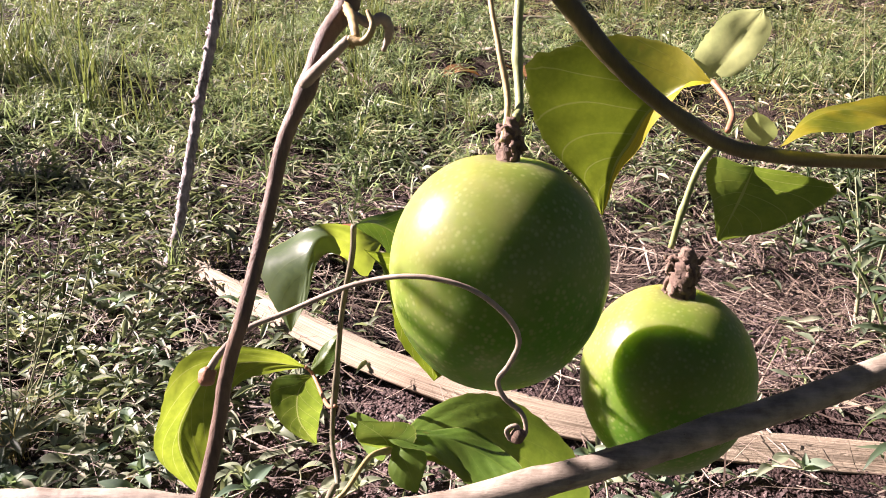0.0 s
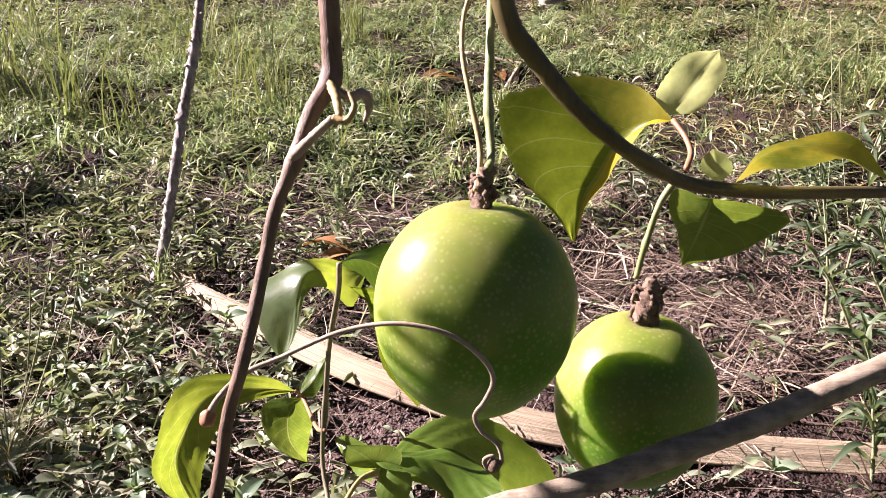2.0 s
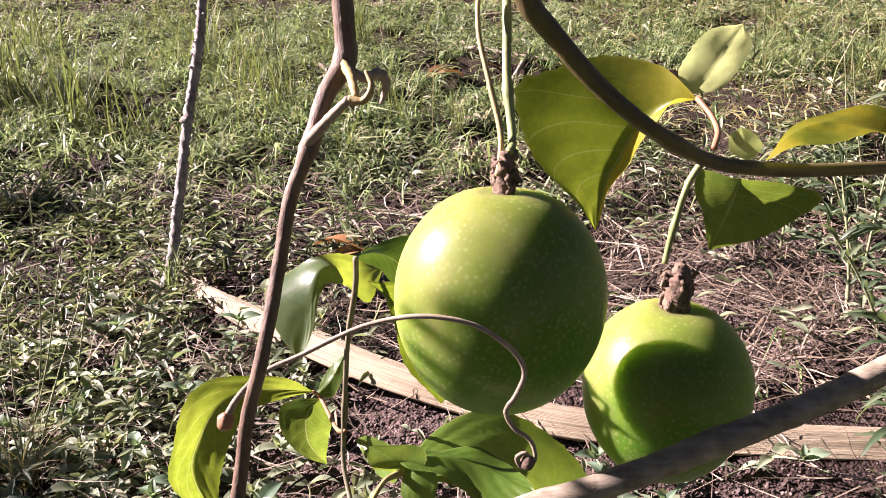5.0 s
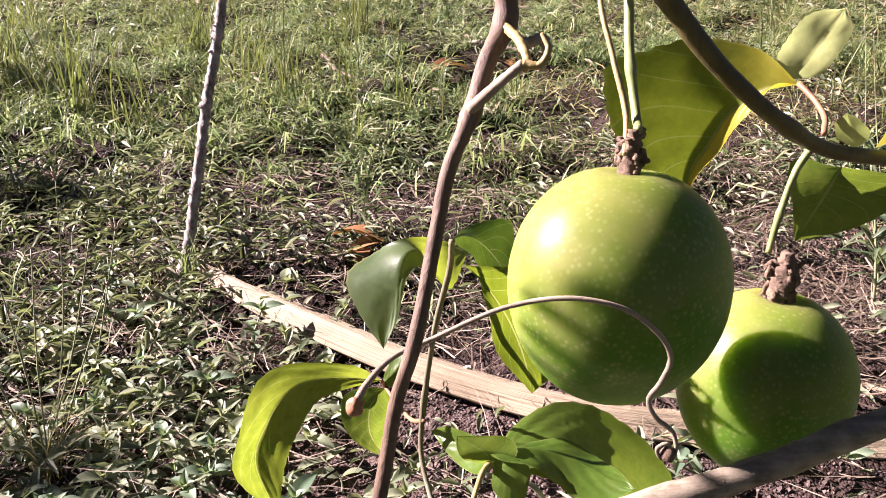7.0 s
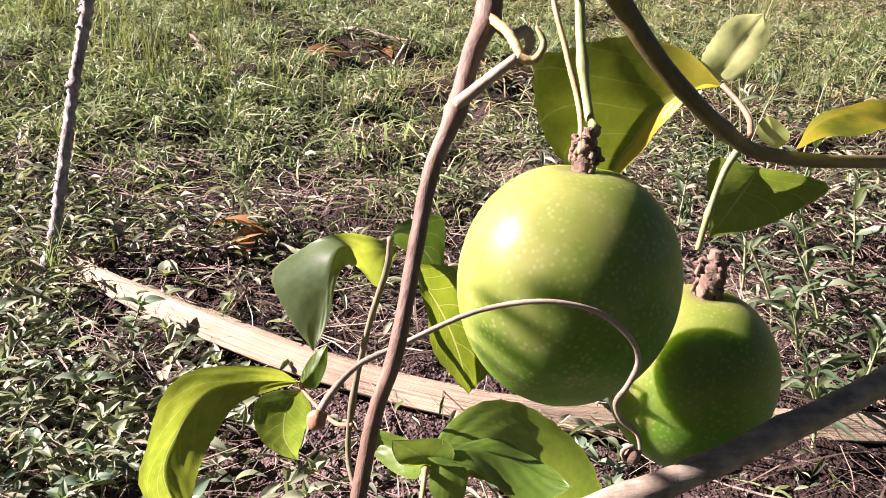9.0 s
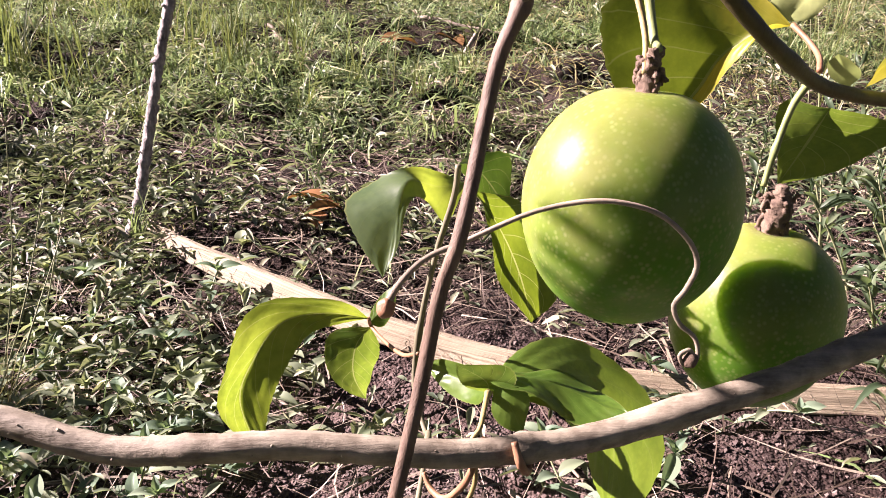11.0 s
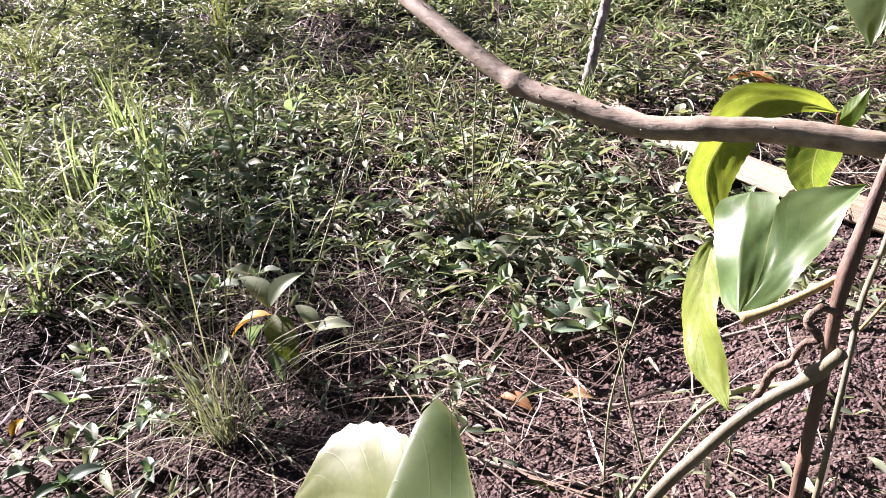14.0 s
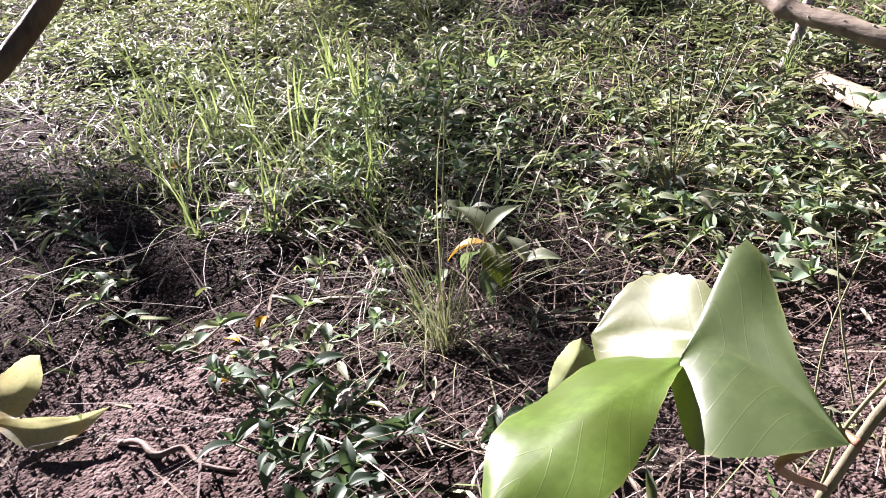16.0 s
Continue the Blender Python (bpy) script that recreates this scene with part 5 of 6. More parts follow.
def dry_stalk(name, line, half, high, label, seed, fray=True):
    """A long fibrous sheath lying on the soil: arched across, ribbed along, torn at its end."""
    ob = thing(name, label, "dry stalk")
    path, bm, rnd = spline(line, 14), bmesh.new(), random.Random(seed)
    ribs = 30
    offs = [rnd.uniform(-1, 1) for _ in range(ribs + 1)]
    rows, place = [], {}
    for k, q in enumerate(path):
        u = k / (len(path) - 1)
        way = (path[min(k + 1, len(path) - 1)] - path[max(k - 1, 0)]).normalized()
        side = way.cross(Vector((0, 0, 1))).normalized()
        w = half * (0.55 + 0.45 * min(1, u * 6)) * (1 - 0.35 * max(0, u - 0.75) * 4 * 0.5)
        row = []
        for under in (0, 1):
            for s in range(ribs + 1):
                c = -1 + 2 * s / ribs
                z = high * (1 - 0.75 * c * c) + (0.0007 * offs[s] + 0.0003 * math.sin(k * 0.4 + s * 1.7))
                z += 0.25 * high * math.sin(c * 4 + 0.8)
                if under:
                    c, z = c * 0.94, z - 0.0035
                p = q + side * c * w + Vector((0, 0, z))
                row.append(bm.verts.new(p))
                place[row[-1]] = (u, s / ribs + seed)
        rows.append(row)
    n = ribs + 1
    for a, b in zip(rows, rows[1:]):
        for s in range(ribs):
            bm.faces.new((a[s], a[s + 1], b[s + 1], b[s]))
            bm.faces.new((a[n + s], b[n + s], b[n + s + 1], a[n + s + 1]))
        for s in (0, ribs):
            bm.faces.new((a[s], b[s], b[n + s], a[n + s]))
    for row in (rows[0], rows[-1]):
        for s in range(ribs):
            bm.faces.new((row[s], row[n + s], row[n + s + 1], row[s + 1]))
    bmesh.ops.recalc_face_normals(bm, faces=bm.faces)
    layer = bm.loops.layers.uv.new("UVMap")
    for f in bm.faces:
        for corner in f.loops:
            corner[layer].uv = place[corner.vert]
    body = part("sheath", bm, SHEATH, ob)
    if fray:
        for k in range(16):
            c = rnd.uniform(-0.8, 0.8)
            a = path[2] + Vector((0.55 * c * half, 0.75 * c * half, high * 0.6))
            way = (path[0] - path[3]).normalized()
            reach = 0.012 + 0.03 * rnd.random()
            tip = a + way * reach + Vector((rnd.uniform(-1, 1), rnd.uniform(-1, 1), rnd.uniform(-0.2, 0.9))) * 0.009
            part("fibre", tube(bmesh.new(), [a, a.lerp(tip, 0.5) + Vector((0, 0, 0.002)), tip], [0.0012, 0.0009, 0.0004], 5, 3, 0.1, (), k), SHEATH, body)
    return ob


dry_stalk("dry_leaf_stalk", [(x, y, 0.012) for x, y in LAID], 0.0195, 0.013, "long bleached fibrous palm-leaf stalk lying on the soil", 5)
dry_stalk("dry_leaf_stalk", [(0.30, 0.645, 0.004), (0.36, 0.595, 0.005), (0.44, 0.555, 0.005), (0.56, 0.52, 0.004)], 0.012, 0.007, "short piece of bleached split stalk on the soil", 6, False)
dry_stalk("dry_leaf_stalk", [(-0.07, 2.85, 0.012), (0.05, 2.90, 0.016), (0.17, 2.94, 0.018), (0.28, 2.975, 0.012)], 0.022, 0.014, "white dry leaf strip lying in the grass", 7, False)
dry_stalk("dry_leaf_stalk", [(-0.36, 3.40, 0.012), (-0.26, 3.39, 0.016), (-0.17, 3.40, 0.018), (-0.10, 3.41, 0.012)], 0.018, 0.012, "white dry leaf strip lying in the grass", 8, False)

post = thing("tree_trunk", "pale grey foot of a slender tree trunk in the grass", "tree trunk")
part("trunk", tube(bmesh.new(), [(0.375, 3.46, -0.05), (0.372, 3.46, 0.02), (0.37, 3.47, 0.15), (0.365, 3.48, 0.5), (0.36, 3.50, 1.1)], [0.062, 0.050, 0.042, 0.040, 0.038], 16, 8, 0.05, (), 3), STICK, post)


# ---- single plants ----
def tilted(p, heading, pitch, roll, size):
    return Matrix.Translation(p) @ Matrix.Rotation(heading, 4, "Z") @ Matrix.Rotation(-pitch, 4, "Y") @ Matrix.Rotation(roll, 4, "X") @ Matrix.Diagonal((*size, 1))


def small_leaf_mesh(name, mat, long=8, wide=3, shape="ovate", arch=0.12):
    verts, faces = [], []
    for k in range(long + 1):
        u = k / long
        half = (0.215 * math.sin(math.pi * u ** 0.8) ** 0.9 if shape == "ovate" else 0.072 * math.sin(math.pi * u ** 0.7) ** 0.7) if 0 < k < long else 0.004
        for s in range(-wide, wide + 1):
            w = s / wide
            verts.append((u, half * w, arch * math.sin(math.pi * u * 0.9) - 0.13 * u * u + 0.45 * half * abs(w) + 0.012 * math.sin(u * 25) * abs(w)))
    n = 2 * wide + 1
    for k in range(long):
        for s in range(n - 1):
            a = k * n + s
            faces.append((a, a + 1, a + n + 1, a + n))
    me = bpy.data.meshes.new(name)
    me.from_pydata(verts, [], faces)
    me.materials.append(mat)
    me.polygons.foreach_set("use_smooth", [True] * len(me.polygons))
    return me


OVAL = small_leaf_mesh("oval_leaf", WEED_NEAR)
LANCE = small_leaf_mesh("lance_leaf", LANCE_LEAF, 10, 2, "lance", 0.25)
OLIVE_OVAL = small_leaf_mesh("olive_oval_leaf", DEEP_LEAF)
DARK_OVAL = small_leaf_mesh("dark_oval_leaf", WEED_DARK)
PALE_OVAL = small_leaf_mesh("pale_oval_leaf", WEED_PALE)
GOLD_OVAL = small_leaf_mesh("golden_oval_leaf", GOLD)
DEAD_OVAL = small_leaf_mesh("dead_oval_leaf", DEAD)


def add_leaf(parent, mesh, p, heading, pitch, roll, size, label=""):
    ob = new("leaf", mesh)
    ob.parent = parent
    ob.matrix_basis = tilted(p, heading, pitch, roll, size)
    return tagged(ob, label)


def weed(x, y, rnd, reach=0.06, size=0.024, rise=0.02, joints=4, mesh=None, label="small creeping weed with hairy grey-green oval leaves", name="weed_plant"):
    """A weed of one to three runners with pairs of leaves."""
    z = float(ground_z(x, y))
    ob = thing(name, label, "weed", (x, y, z), "weeds on the soil")
    for r in range(rnd.choice((1, 2, 2, 3))):
        a = rnd.random() * 6.28
        pts = [(0, 0, -0.004)]
        for k in range(1, joints + 1):
            a += rnd.gauss(0, 0.25)
            step = reach / joints
            px, py = pts[-1][0] + math.cos(a) * step, pts[-1][1] + math.sin(a) * step
            pz = float(ground_z(x + px, y + py)) - z + 0.004 + rise * (k / joints) ** 2
            pts.append((px, py, pz))
        part("runner", tube(bmesh.new(), pts, [0.0011, 0.0009, 0.0007], 6, 3, 0.05, (), r), GREEN_STEM, ob)
        for k, p in enumerate(pts[1:]):
            turn = a + (1.57 if k % 2 else 0.6)
            grow = size * (0.7 + 0.5 * rnd.random())
            for flip in (0, math.pi):
                add_leaf(ob, mesh or (PALE_OVAL if rnd.random() < 0.3 else OVAL), p, turn + flip + rnd.gauss(0, 0.2), rnd.gauss(0.26, 0.2), rnd.gauss(0, 0.2), (grow, grow * rnd.uniform(0.85, 1.2), grow))
        tip = pts[-1]
        for k in range(3):
            grow = size * 0.55
            add_leaf(ob, mesh or OVAL, tip, a + 2.1 * k, 0.9, 0, (grow, grow, grow))
    return ob


def upright(x, y, high, rnd, pairs=6, size=0.04, lean=0.2, turn=None, label="upright weed with narrow pointed green leaves", mesh=None):
    z = float(ground_z(x, y))
    ob = thing("tall_weed", label, "weed", (x, y, z), "tall weeds")
    a = rnd.random() * 6.28 if turn is None else turn
    pts = [(math.cos(a) * lean * high * (k / 5) ** 1.5, math.sin(a) * lean * high * (k / 5) ** 1.5, -0.006 + (high + 0.006) * k / 5) for k in range(6)]
    part("stem", tube(bmesh.new(), pts, [0.0017, 0.0013, 0.0008], 7, 5, 0.06, (), 1), GREEN_STEM, ob)
    line = spline(pts, 8)
    for k in range(pairs):
        q = line[min(len(line) - 1, int(len(line) * (0.2 + 0.8 * k / pairs)))]
        for flip in (0, math.pi):
            grow = size * (0.65 + 0.6 * rnd.random())
            add_leaf(ob, mesh or LANCE, q, k * 1.9 + flip + rnd.gauss(0, 0.3), rnd.gauss(0.35, 0.3), rnd.gauss(0, 0.4), (grow, grow * 1.1, grow))
    for k in range(4):
        add_leaf(ob, mesh or LANCE, line[-1], k * 1.6, 0.9, 0, (size * 0.6, size * 0.6, size * 0.6))
    return ob


def tuft(x, y, count, long, wide, spread, seed, mat=None, label="tuft of thin wiry green grass", curve=0.6, name="grass_tuft"):
    """A tuft of single blades that fan out from one foot."""
    z = float(ground_z(x, y))
    r = np.random.default_rng(seed)
    ob = thing(name, label, "grass", (x, y, z), "grass tufts")
    verts, faces = [], []
    for _ in range(count):
        a, lean = r.random() * 6.28, abs(r.normal(0, spread))
        L, w = long * (0.45 + 0.6 * r.random()), wide * (0.6 + 0.6 * r.random())
        bx, by = r.normal(0, 0.004 + 0.10 * max(0, long - 0.11), 2)
        first, n = len(verts), 6
        for k in range(n + 1):
            u = k / n
            ang = lean + curve * u * u * (0.4 + lean)
            out, up = L * u * math.sin(min(ang, 1.75)), L * u * math.cos(min(ang, 1.65))
            ww = w * 0.5 * (1 - u ** 1.5) + 0.00012
            cx, cy = bx + math.cos(a) * out, by + math.sin(a) * out
            verts += [(cx - math.sin(a) * ww, cy + math.cos(a) * ww, up - 0.004), (cx, cy, up - 0.004 - ww * 0.5), (cx + math.sin(a) * ww, cy - math.cos(a) * ww, up - 0.004)]
        for k in range(n):
            b = first + 3 * k
            faces += [(b, b + 1, b + 4, b + 3), (b + 1, b + 2, b + 5, b + 4)]
    mesh_object("foliage", verts, faces, mat or GRASS, ob)
    return ob


def culm(base, tip, r, head, seed, label="thin grass stalk with a seed head"):
    base, tip = Vector((*base, 0.0)), Vector(tip)
    base.z = float(ground_z(base.x, base.y)) - 0.004
    ob = thing("grass_stalk", label, "grass", (0, 0, 0), "thin grass stalks")
    rnd = random.Random(seed)
    mid = base.lerp(tip, 0.5) + Vector((rnd.uniform(-1, 1), rnd.uniform(-1, 1), 0)) * 0.008
    part("stalk", tube(bmesh.new(), [base, mid, tip], [r, r * 0.9, r * 0.6], 6, 8, 0.05, ((0.5, 0.5, 0.02),), seed), GREEN_STEM, ob)
    if head:
        bm = bmesh.new()
        for k in range(14):
            a = rnd.random() * 6.28
            q = tip + Vector((math.cos(a), math.sin(a), rnd.uniform(-0.2, 1.4))) * head * rnd.uniform(0.4, 1)
            tube(bm, [tip - Vector((0, 0, head * 0.4)), tip.lerp(q, 0.6), q], [0.0003, 0.0007, 0.0003], 5, 2, 0.1, (), k)
        part("seed_head", bm, TENDRIL_SKIN, ob, "small dry brown seed head")


def twig(a, b, r, seed, label="thin dry twig lying on the soil", bow=0.006, mat=None):
    ob = thing("dry_twig", label, "twig", (0, 0, 0), "twigs on the soil")
    rnd = random.Random(seed)
    pts = []
    for k in range(6):
        u = k / 5
        x, y = a[0] + (b[0] - a[0]) * u + rnd.uniform(-bow, bow), a[1] + (b[1] - a[1]) * u + rnd.uniform(-bow, bow)
        pts.append((x, y, float(ground_z(x, y)) + r * 0.9 + (0.003 * math.sin(u * 3.1))))
    part("stick", tube(bmesh.new(), pts, [r, r * 0.9, r * 0.6], 7, 5, 0.14, ((0.35, 0.3, 0.02), (0.7, 0.3, 0.02)), seed), mat or TWIG, ob)


def fallen(x, y, size, heading, seed, mesh, label):
    z = float(ground_z(x, y))
    ob = thing("fallen_leaf", label, "leaf", (x, y, z + (0.020 if size > 0.04 and y < 1 else 0.003)), "fallen leaves")
    rnd = random.Random(seed)
    add_leaf(ob, mesh, (0, 0, 0.002), heading, rnd.uniform(-0.1, 0.12), rnd.uniform(-0.4, 0.4), (size, size * rnd.uniform(0.8, 1.3), size))


rnd = random.Random(11)
for x, y, reach, size in ((-0.372, 0.107, 0.06, 0.020), (-0.345, 0.125, 0.06, 0.019), (-0.400, 0.085, 0.06, 0.019), (-0.355, 0.075, 0.06, 0.021), (-0.33, 0.09, 0.06, 0.020), (-0.385, 0.125, 0.05, 0.019), (-0.36, 0.095, 0.05, 0.020), (-0.43, 0.115, 0.05, 0.020), (-0.556, 0.135, 0.08, 0.020), (-0.60, 0.120, 0.07, 0.020), (-0.50, 0.165, 0.07, 0.021), (-0.445, 0.20, 0.05, 0.018), (-0.231, 0.417, 0.05, 0.028), (-0.245, 0.44, 0.04, 0.024), (-0.20, 0.477, 0.05, 0.024), (-0.346, 0.515, 0.06, 0.022), (-0.33, 0.443, 0.05, 0.024), (-0.30, 0.50, 0.05, 0.022), (-0.257, 0.54, 0.06, 0.022)) + ((0.085, 0.40, 0.06, 0.026), (0.12, 0.43, 0.06, 0.024), (0.06, 0.36, 0.06, 0.024), (-0.50, 0.41, 0.06, 0.022), (-0.56, 0.37, 0.06, 0.022), (-0.62, 0.30, 0.06, 0.020), (-0.68, 0.38, 0.07, 0.022), (-0.40, 0.60, 0.06, 0.022), (-0.386, 0.765, 0.06, 0.022), (-0.44, 0.68, 0.06, 0.022), (-0.25, 0.66, 0.06, 0.022), (-0.18, 0.60, 0.06, 0.022), (-0.31, 0.72, 0.05, 0.022), (-0.75, 0.20, 0.06, 0.021), (-0.69, 0.18, 0.05, 0.02), (-0.60, 0.45, 0.07, 0.023), (-0.66, 0.52, 0.07, 0.023), (-0.52, 0.50, 0.07, 0.022), (0.19, 0.50, 0.06, 0.022)):
    weed(x, y, rnd, reach * 1.1, size * (0.95 if y < 0.25 else 0.98), 0.018 + 0.012 * rnd.random(), rnd.choice((3, 4)), DARK_OVAL if y < 0.13 and x > -0.44 else None)

for _ in range(10):
    weed(-0.80 + 0.36 * rnd.random(), 0.33 + 0.34 * rnd.random(), rnd, 0.07, 0.018 + 0.007 * rnd.random(), 0.03, 4)
for _ in range(26):
    weed(-0.38 + 0.28 * rnd.random(), 0.48 + 0.28 * rnd.random(), rnd, 0.06, 0.019 + 0.007 * rnd.random(), 0.016, 3, PALE_OVAL, "small creeping weed with pale yellow-green leaves")
# the reddish seedling with oval leaves, and a taller weed behind it
seed_stem = thing("seedling", "young seedling with a reddish stem, pale and yellowing oval leaves", "weed", (-0.405, 0.295, float(ground_z(-0.405, 0.295))))
part("stem", tube(bmesh.new(), [(0, 0, -0.004), (0.001, 0, 0.03), (-0.001, 0.004, 0.056)], [0.0012, 0.0010, 0.0008], 7, 6, 0.05, (), 2), RED_STEM, seed_stem)
for p, h, pitch, size, mesh in (((0, 0, 0.055), 2.7, 0.35, 0.030, PALE_OVAL), ((0, 0, 0.056), 0.8, 0.7, 0.026, PALE_OVAL), ((0, 0, 0.050), -0.6, -0.5, 0.034, OLIVE_OVAL), ((0, 0, 0.050), 3.6, -0.4, 0.026, GOLD_OVAL), ((0, 0, 0.042), 3.0, -0.7, 0.028, OVAL), ((0, 0, 0.030), -0.9, -0.6, 0.024, OVAL), ((0.028, 0.01, 0.035), 0.2, 0.3, 0.022, PALE_OVAL), ((0.028, 0.01, 0.035), 2.6, 0.4, 0.022, PALE_OVAL)):
    add_leaf(seed_stem, mesh, p, h, pitch, 0.2, (size * 1.35, size * 1.45, size * 1.35))
part("stem", tube(bmesh.new(), [(0, 0, 0.004), (0.018, 0.006, 0.02), (0.028, 0.010, 0.036)], [0.0008, 0.0007, 0.0006], 6, 5, 0.05, (), 3), RED_STEM, seed_stem)

for x, y, high, size in ((-0.605, 0.53, 0.11, 0.034), (-0.64, 0.60, 0.09, 0.03), (0.40, 0.76, 0.15, 0.050), (0.45, 0.84, 0.17, 0.048), (0.50, 0.72, 0.13, 0.050), (0.38, 0.90, 0.10, 0.045), (0.54, 0.92, 0.16, 0.048), (0.47, 0.62, 0.11, 0.045), (0.33, 0.50, 0.06, 0.04), (0.40, 0.55, 0.07, 0.045), (0.62, 1.05, 0.18, 0.05), (0.68, 1.30, 0.16, 0.05), (0.55, 1.15, 0.10, 0.05)):
    upright(x, y, high, rnd, rnd.choice((5, 6, 7)), size)

for x, y, high in ((-0.62, 0.48, 0.085), (-0.70, 0.51, 0.08), (-0.63, 0.64, 0.07)):
    upright(x, y, high, rnd, 6, 0.022, 0.45, None, "leafy green weed with broad oval leaves", OVAL)
for x, y, high, lean, turn in ((0.405, 0.70, 0.115, 0.55, 3.0), (0.43, 0.655, 0.10, 0.45, 2.7), (0.46, 0.73, 0.13, 0.35, 3.3), (0.39, 0.63, 0.06, 0.5, 3.6), (0.425, 0.80, 0.13, 0.3, 2.8), (0.36, 0.545, 0.05, 0.6, 3.4)):
    upright(x, y, high, rnd, 6, 0.044, lean, turn)

tuft(-0.388, 0.211, 24, 0.21, 0.0008, 1.15, 92, WIRY, label="long thin arching grass blades", curve=0.5)
tuft(-0.388, 0.211, 85, 0.135, 0.0008, 0.55, 1, WIRY, label="fine wiry grass tuft with a tan foot", curve=0.5)
tuft(-0.345, 0.515, 55, 0.10, 0.0010, 0.75, 2, DRY_GRASS, curve=0.8, label="thin dry-footed grass tuft")
tuft(-0.325, 0.83, 40, 0.08, 0.0012, 0.35, 3, label="thin grass tuft at the foot of the stake")
tuft(-0.285, 0.838, 45, 0.05, 0.0011, 0.9, 90, DRY_GRASS, curve=0.9, label="frayed dry straw tuft at the stalk end")
tuft(-0.355, 0.80, 30, 0.06, 0.0011, 0.7, 91, DRY_GRASS, curve=0.9, label="dry straw tuft beside the stake")
tuft(-0.63, 0.44, 14, 0.17, 0.0024, 0.22, 4, label="tall bright green grass shoot")
tuft(-0.700, 0.255, 16, 0.14, 0.0022, 0.5, 5, label="branching green grass shoot")
tuft(-0.64, 0.29, 14, 0.11, 0.0022, 0.35, 6, label="short upright green grass shoot")
tuft(-0.80, 0.42, 18, 0.16, 0.0024, 0.45, 7, label="tall green grass shoot")
for n, (x, y, long) in enumerate(((-0.70, 0.36, 0.17), (-0.76, 0.46, 0.20), (-0.66, 0.40, 0.15), (-0.84, 0.40, 0.18), (-0.90, 0.50, 0.20), (-0.74, 0.55, 0.17), (-0.58, 0.36, 0.12), (-0.80, 0.30, 0.15), (-0.92, 0.36, 0.17), (-0.98, 0.44, 0.20))):
    tuft(x, y, 11, long, 0.0030, 0.34, 80 + n, label="leaning green grass shoot among weeds", curve=0.9)
tuft(-0.85, 0.62, 30, 0.13, 0.0030, 0.5, 8, label="bushy tuft of green grass")
for n, (x, y, count, long, wide, spread) in enumerate(((-0.76, 1.58, 110, 0.30, 0.0034, 0.35), (-0.62, 1.50, 70, 0.24, 0.0030, 0.4), (-0.95, 1.72, 90, 0.26, 0.0034, 0.4), (-1.12, 1.95, 120, 0.30, 0.0065, 0.6), (-1.22, 1.80, 90, 0.28, 0.0065, 0.6), (-0.36, 1.62, 90, 0.26, 0.0026, 0.3), (-0.25, 1.72, 90, 0.27, 0.0026, 0.3), (-0.48, 1.80, 90, 0.28, 0.0028, 0.35), (-0.12, 1.60, 60, 0.16, 0.0028, 0.5), (0.00, 1.45, 70, 0.12, 0.0030, 0.7), (-0.20, 1.35, 60, 0.12, 0.0028, 0.7), (0.10, 1.62, 60, 0.13, 0.0030, 0.7), (-0.45, 1.30, 60, 0.12, 0.0028, 0.7)) + ((-0.70, 2.2, 120, 0.32, 0.0034, 0.4), (-0.30, 2.35, 120, 0.26, 0.0034, 0.4), (-1.3, 2.5, 120, 0.30, 0.0034, 0.45), (0.45, 2.9, 120, 0.24, 0.0036, 0.4), (0.62, 3.1, 120, 0.26, 0.0036, 0.4), (0.9, 2.4, 70, 0.30, 0.0026, 0.3), (1.15, 2.2, 70, 0.34, 0.0026, 0.3), (0.85, 1.7, 40, 0.32, 0.0022, 0.25), (1.0, 1.6, 40, 0.34, 0.0022, 0.25), (1.5, 2.8, 90, 0.34, 0.003, 0.35), (-1.05, 1.1, 70, 0.18, 0.003, 0.5), (-1.2, 0.8, 70, 0.16, 0.003, 0.5), (-0.9, 0.9, 60, 0.12, 0.003, 0.6))):
    tuft(x, y, int(count * 0.5), long * 1.05, wide * 0.9, spread + 0.10, 20 + n, STALKY, label="clump of tall green and yellowing grass", name="grass_clump")
culms = [((-0.406, 0.307), (-0.3721, 0.3984, 0.1524), 0.004), ((-0.450, 0.289), (-0.4637, 0.3407, 0.1349), 0.003), ((-0.345, 0.517), (-0.3830, 0.5711, 0.1699), 0.004), ((-0.345, 0.517), (-0.3550, 0.5809, 0.1588), 0), ((-0.348, 0.517), (-0.3988, 0.5423, 0.1364), 0.004), ((-0.343, 0.518), (-0.3053, 0.5889, 0.1242), 0.004), ((-0.357, 0.525), (-0.4214, 0.5575, 0.1615), 0), ((-0.326, 0.862), (-0.3187, 0.8802, 0.0853), 0), ((-0.371, 0.577), (-0.3543, 0.6392, 0.1976), 0.01), ((-0.367, 0.652), (-0.3336, 0.6852, 0.1330), 0.01), ((-0.359, 0.530), (-0.3089, 0.5817, 0.1660), 0), ((-0.131, 0.257), (-0.1643, 0.2868, 0.1082), 0), ((-0.154, 0.238), (-0.1468, 0.2894, 0.1036), 0.003), ((0.535, 1.013), (0.5040, 1.0773, 0.2357), 0.006), ((0.504, 1.021), (0.4959, 1.1062, 0.2825), 0.004), ((0.705, 1.939), (0.7026, 1.9920, 0.2703), 0.004)]
for n, (base, tip, head) in enumerate(culms):
    culm(base, tip, 0.0007, head, 60 + n)

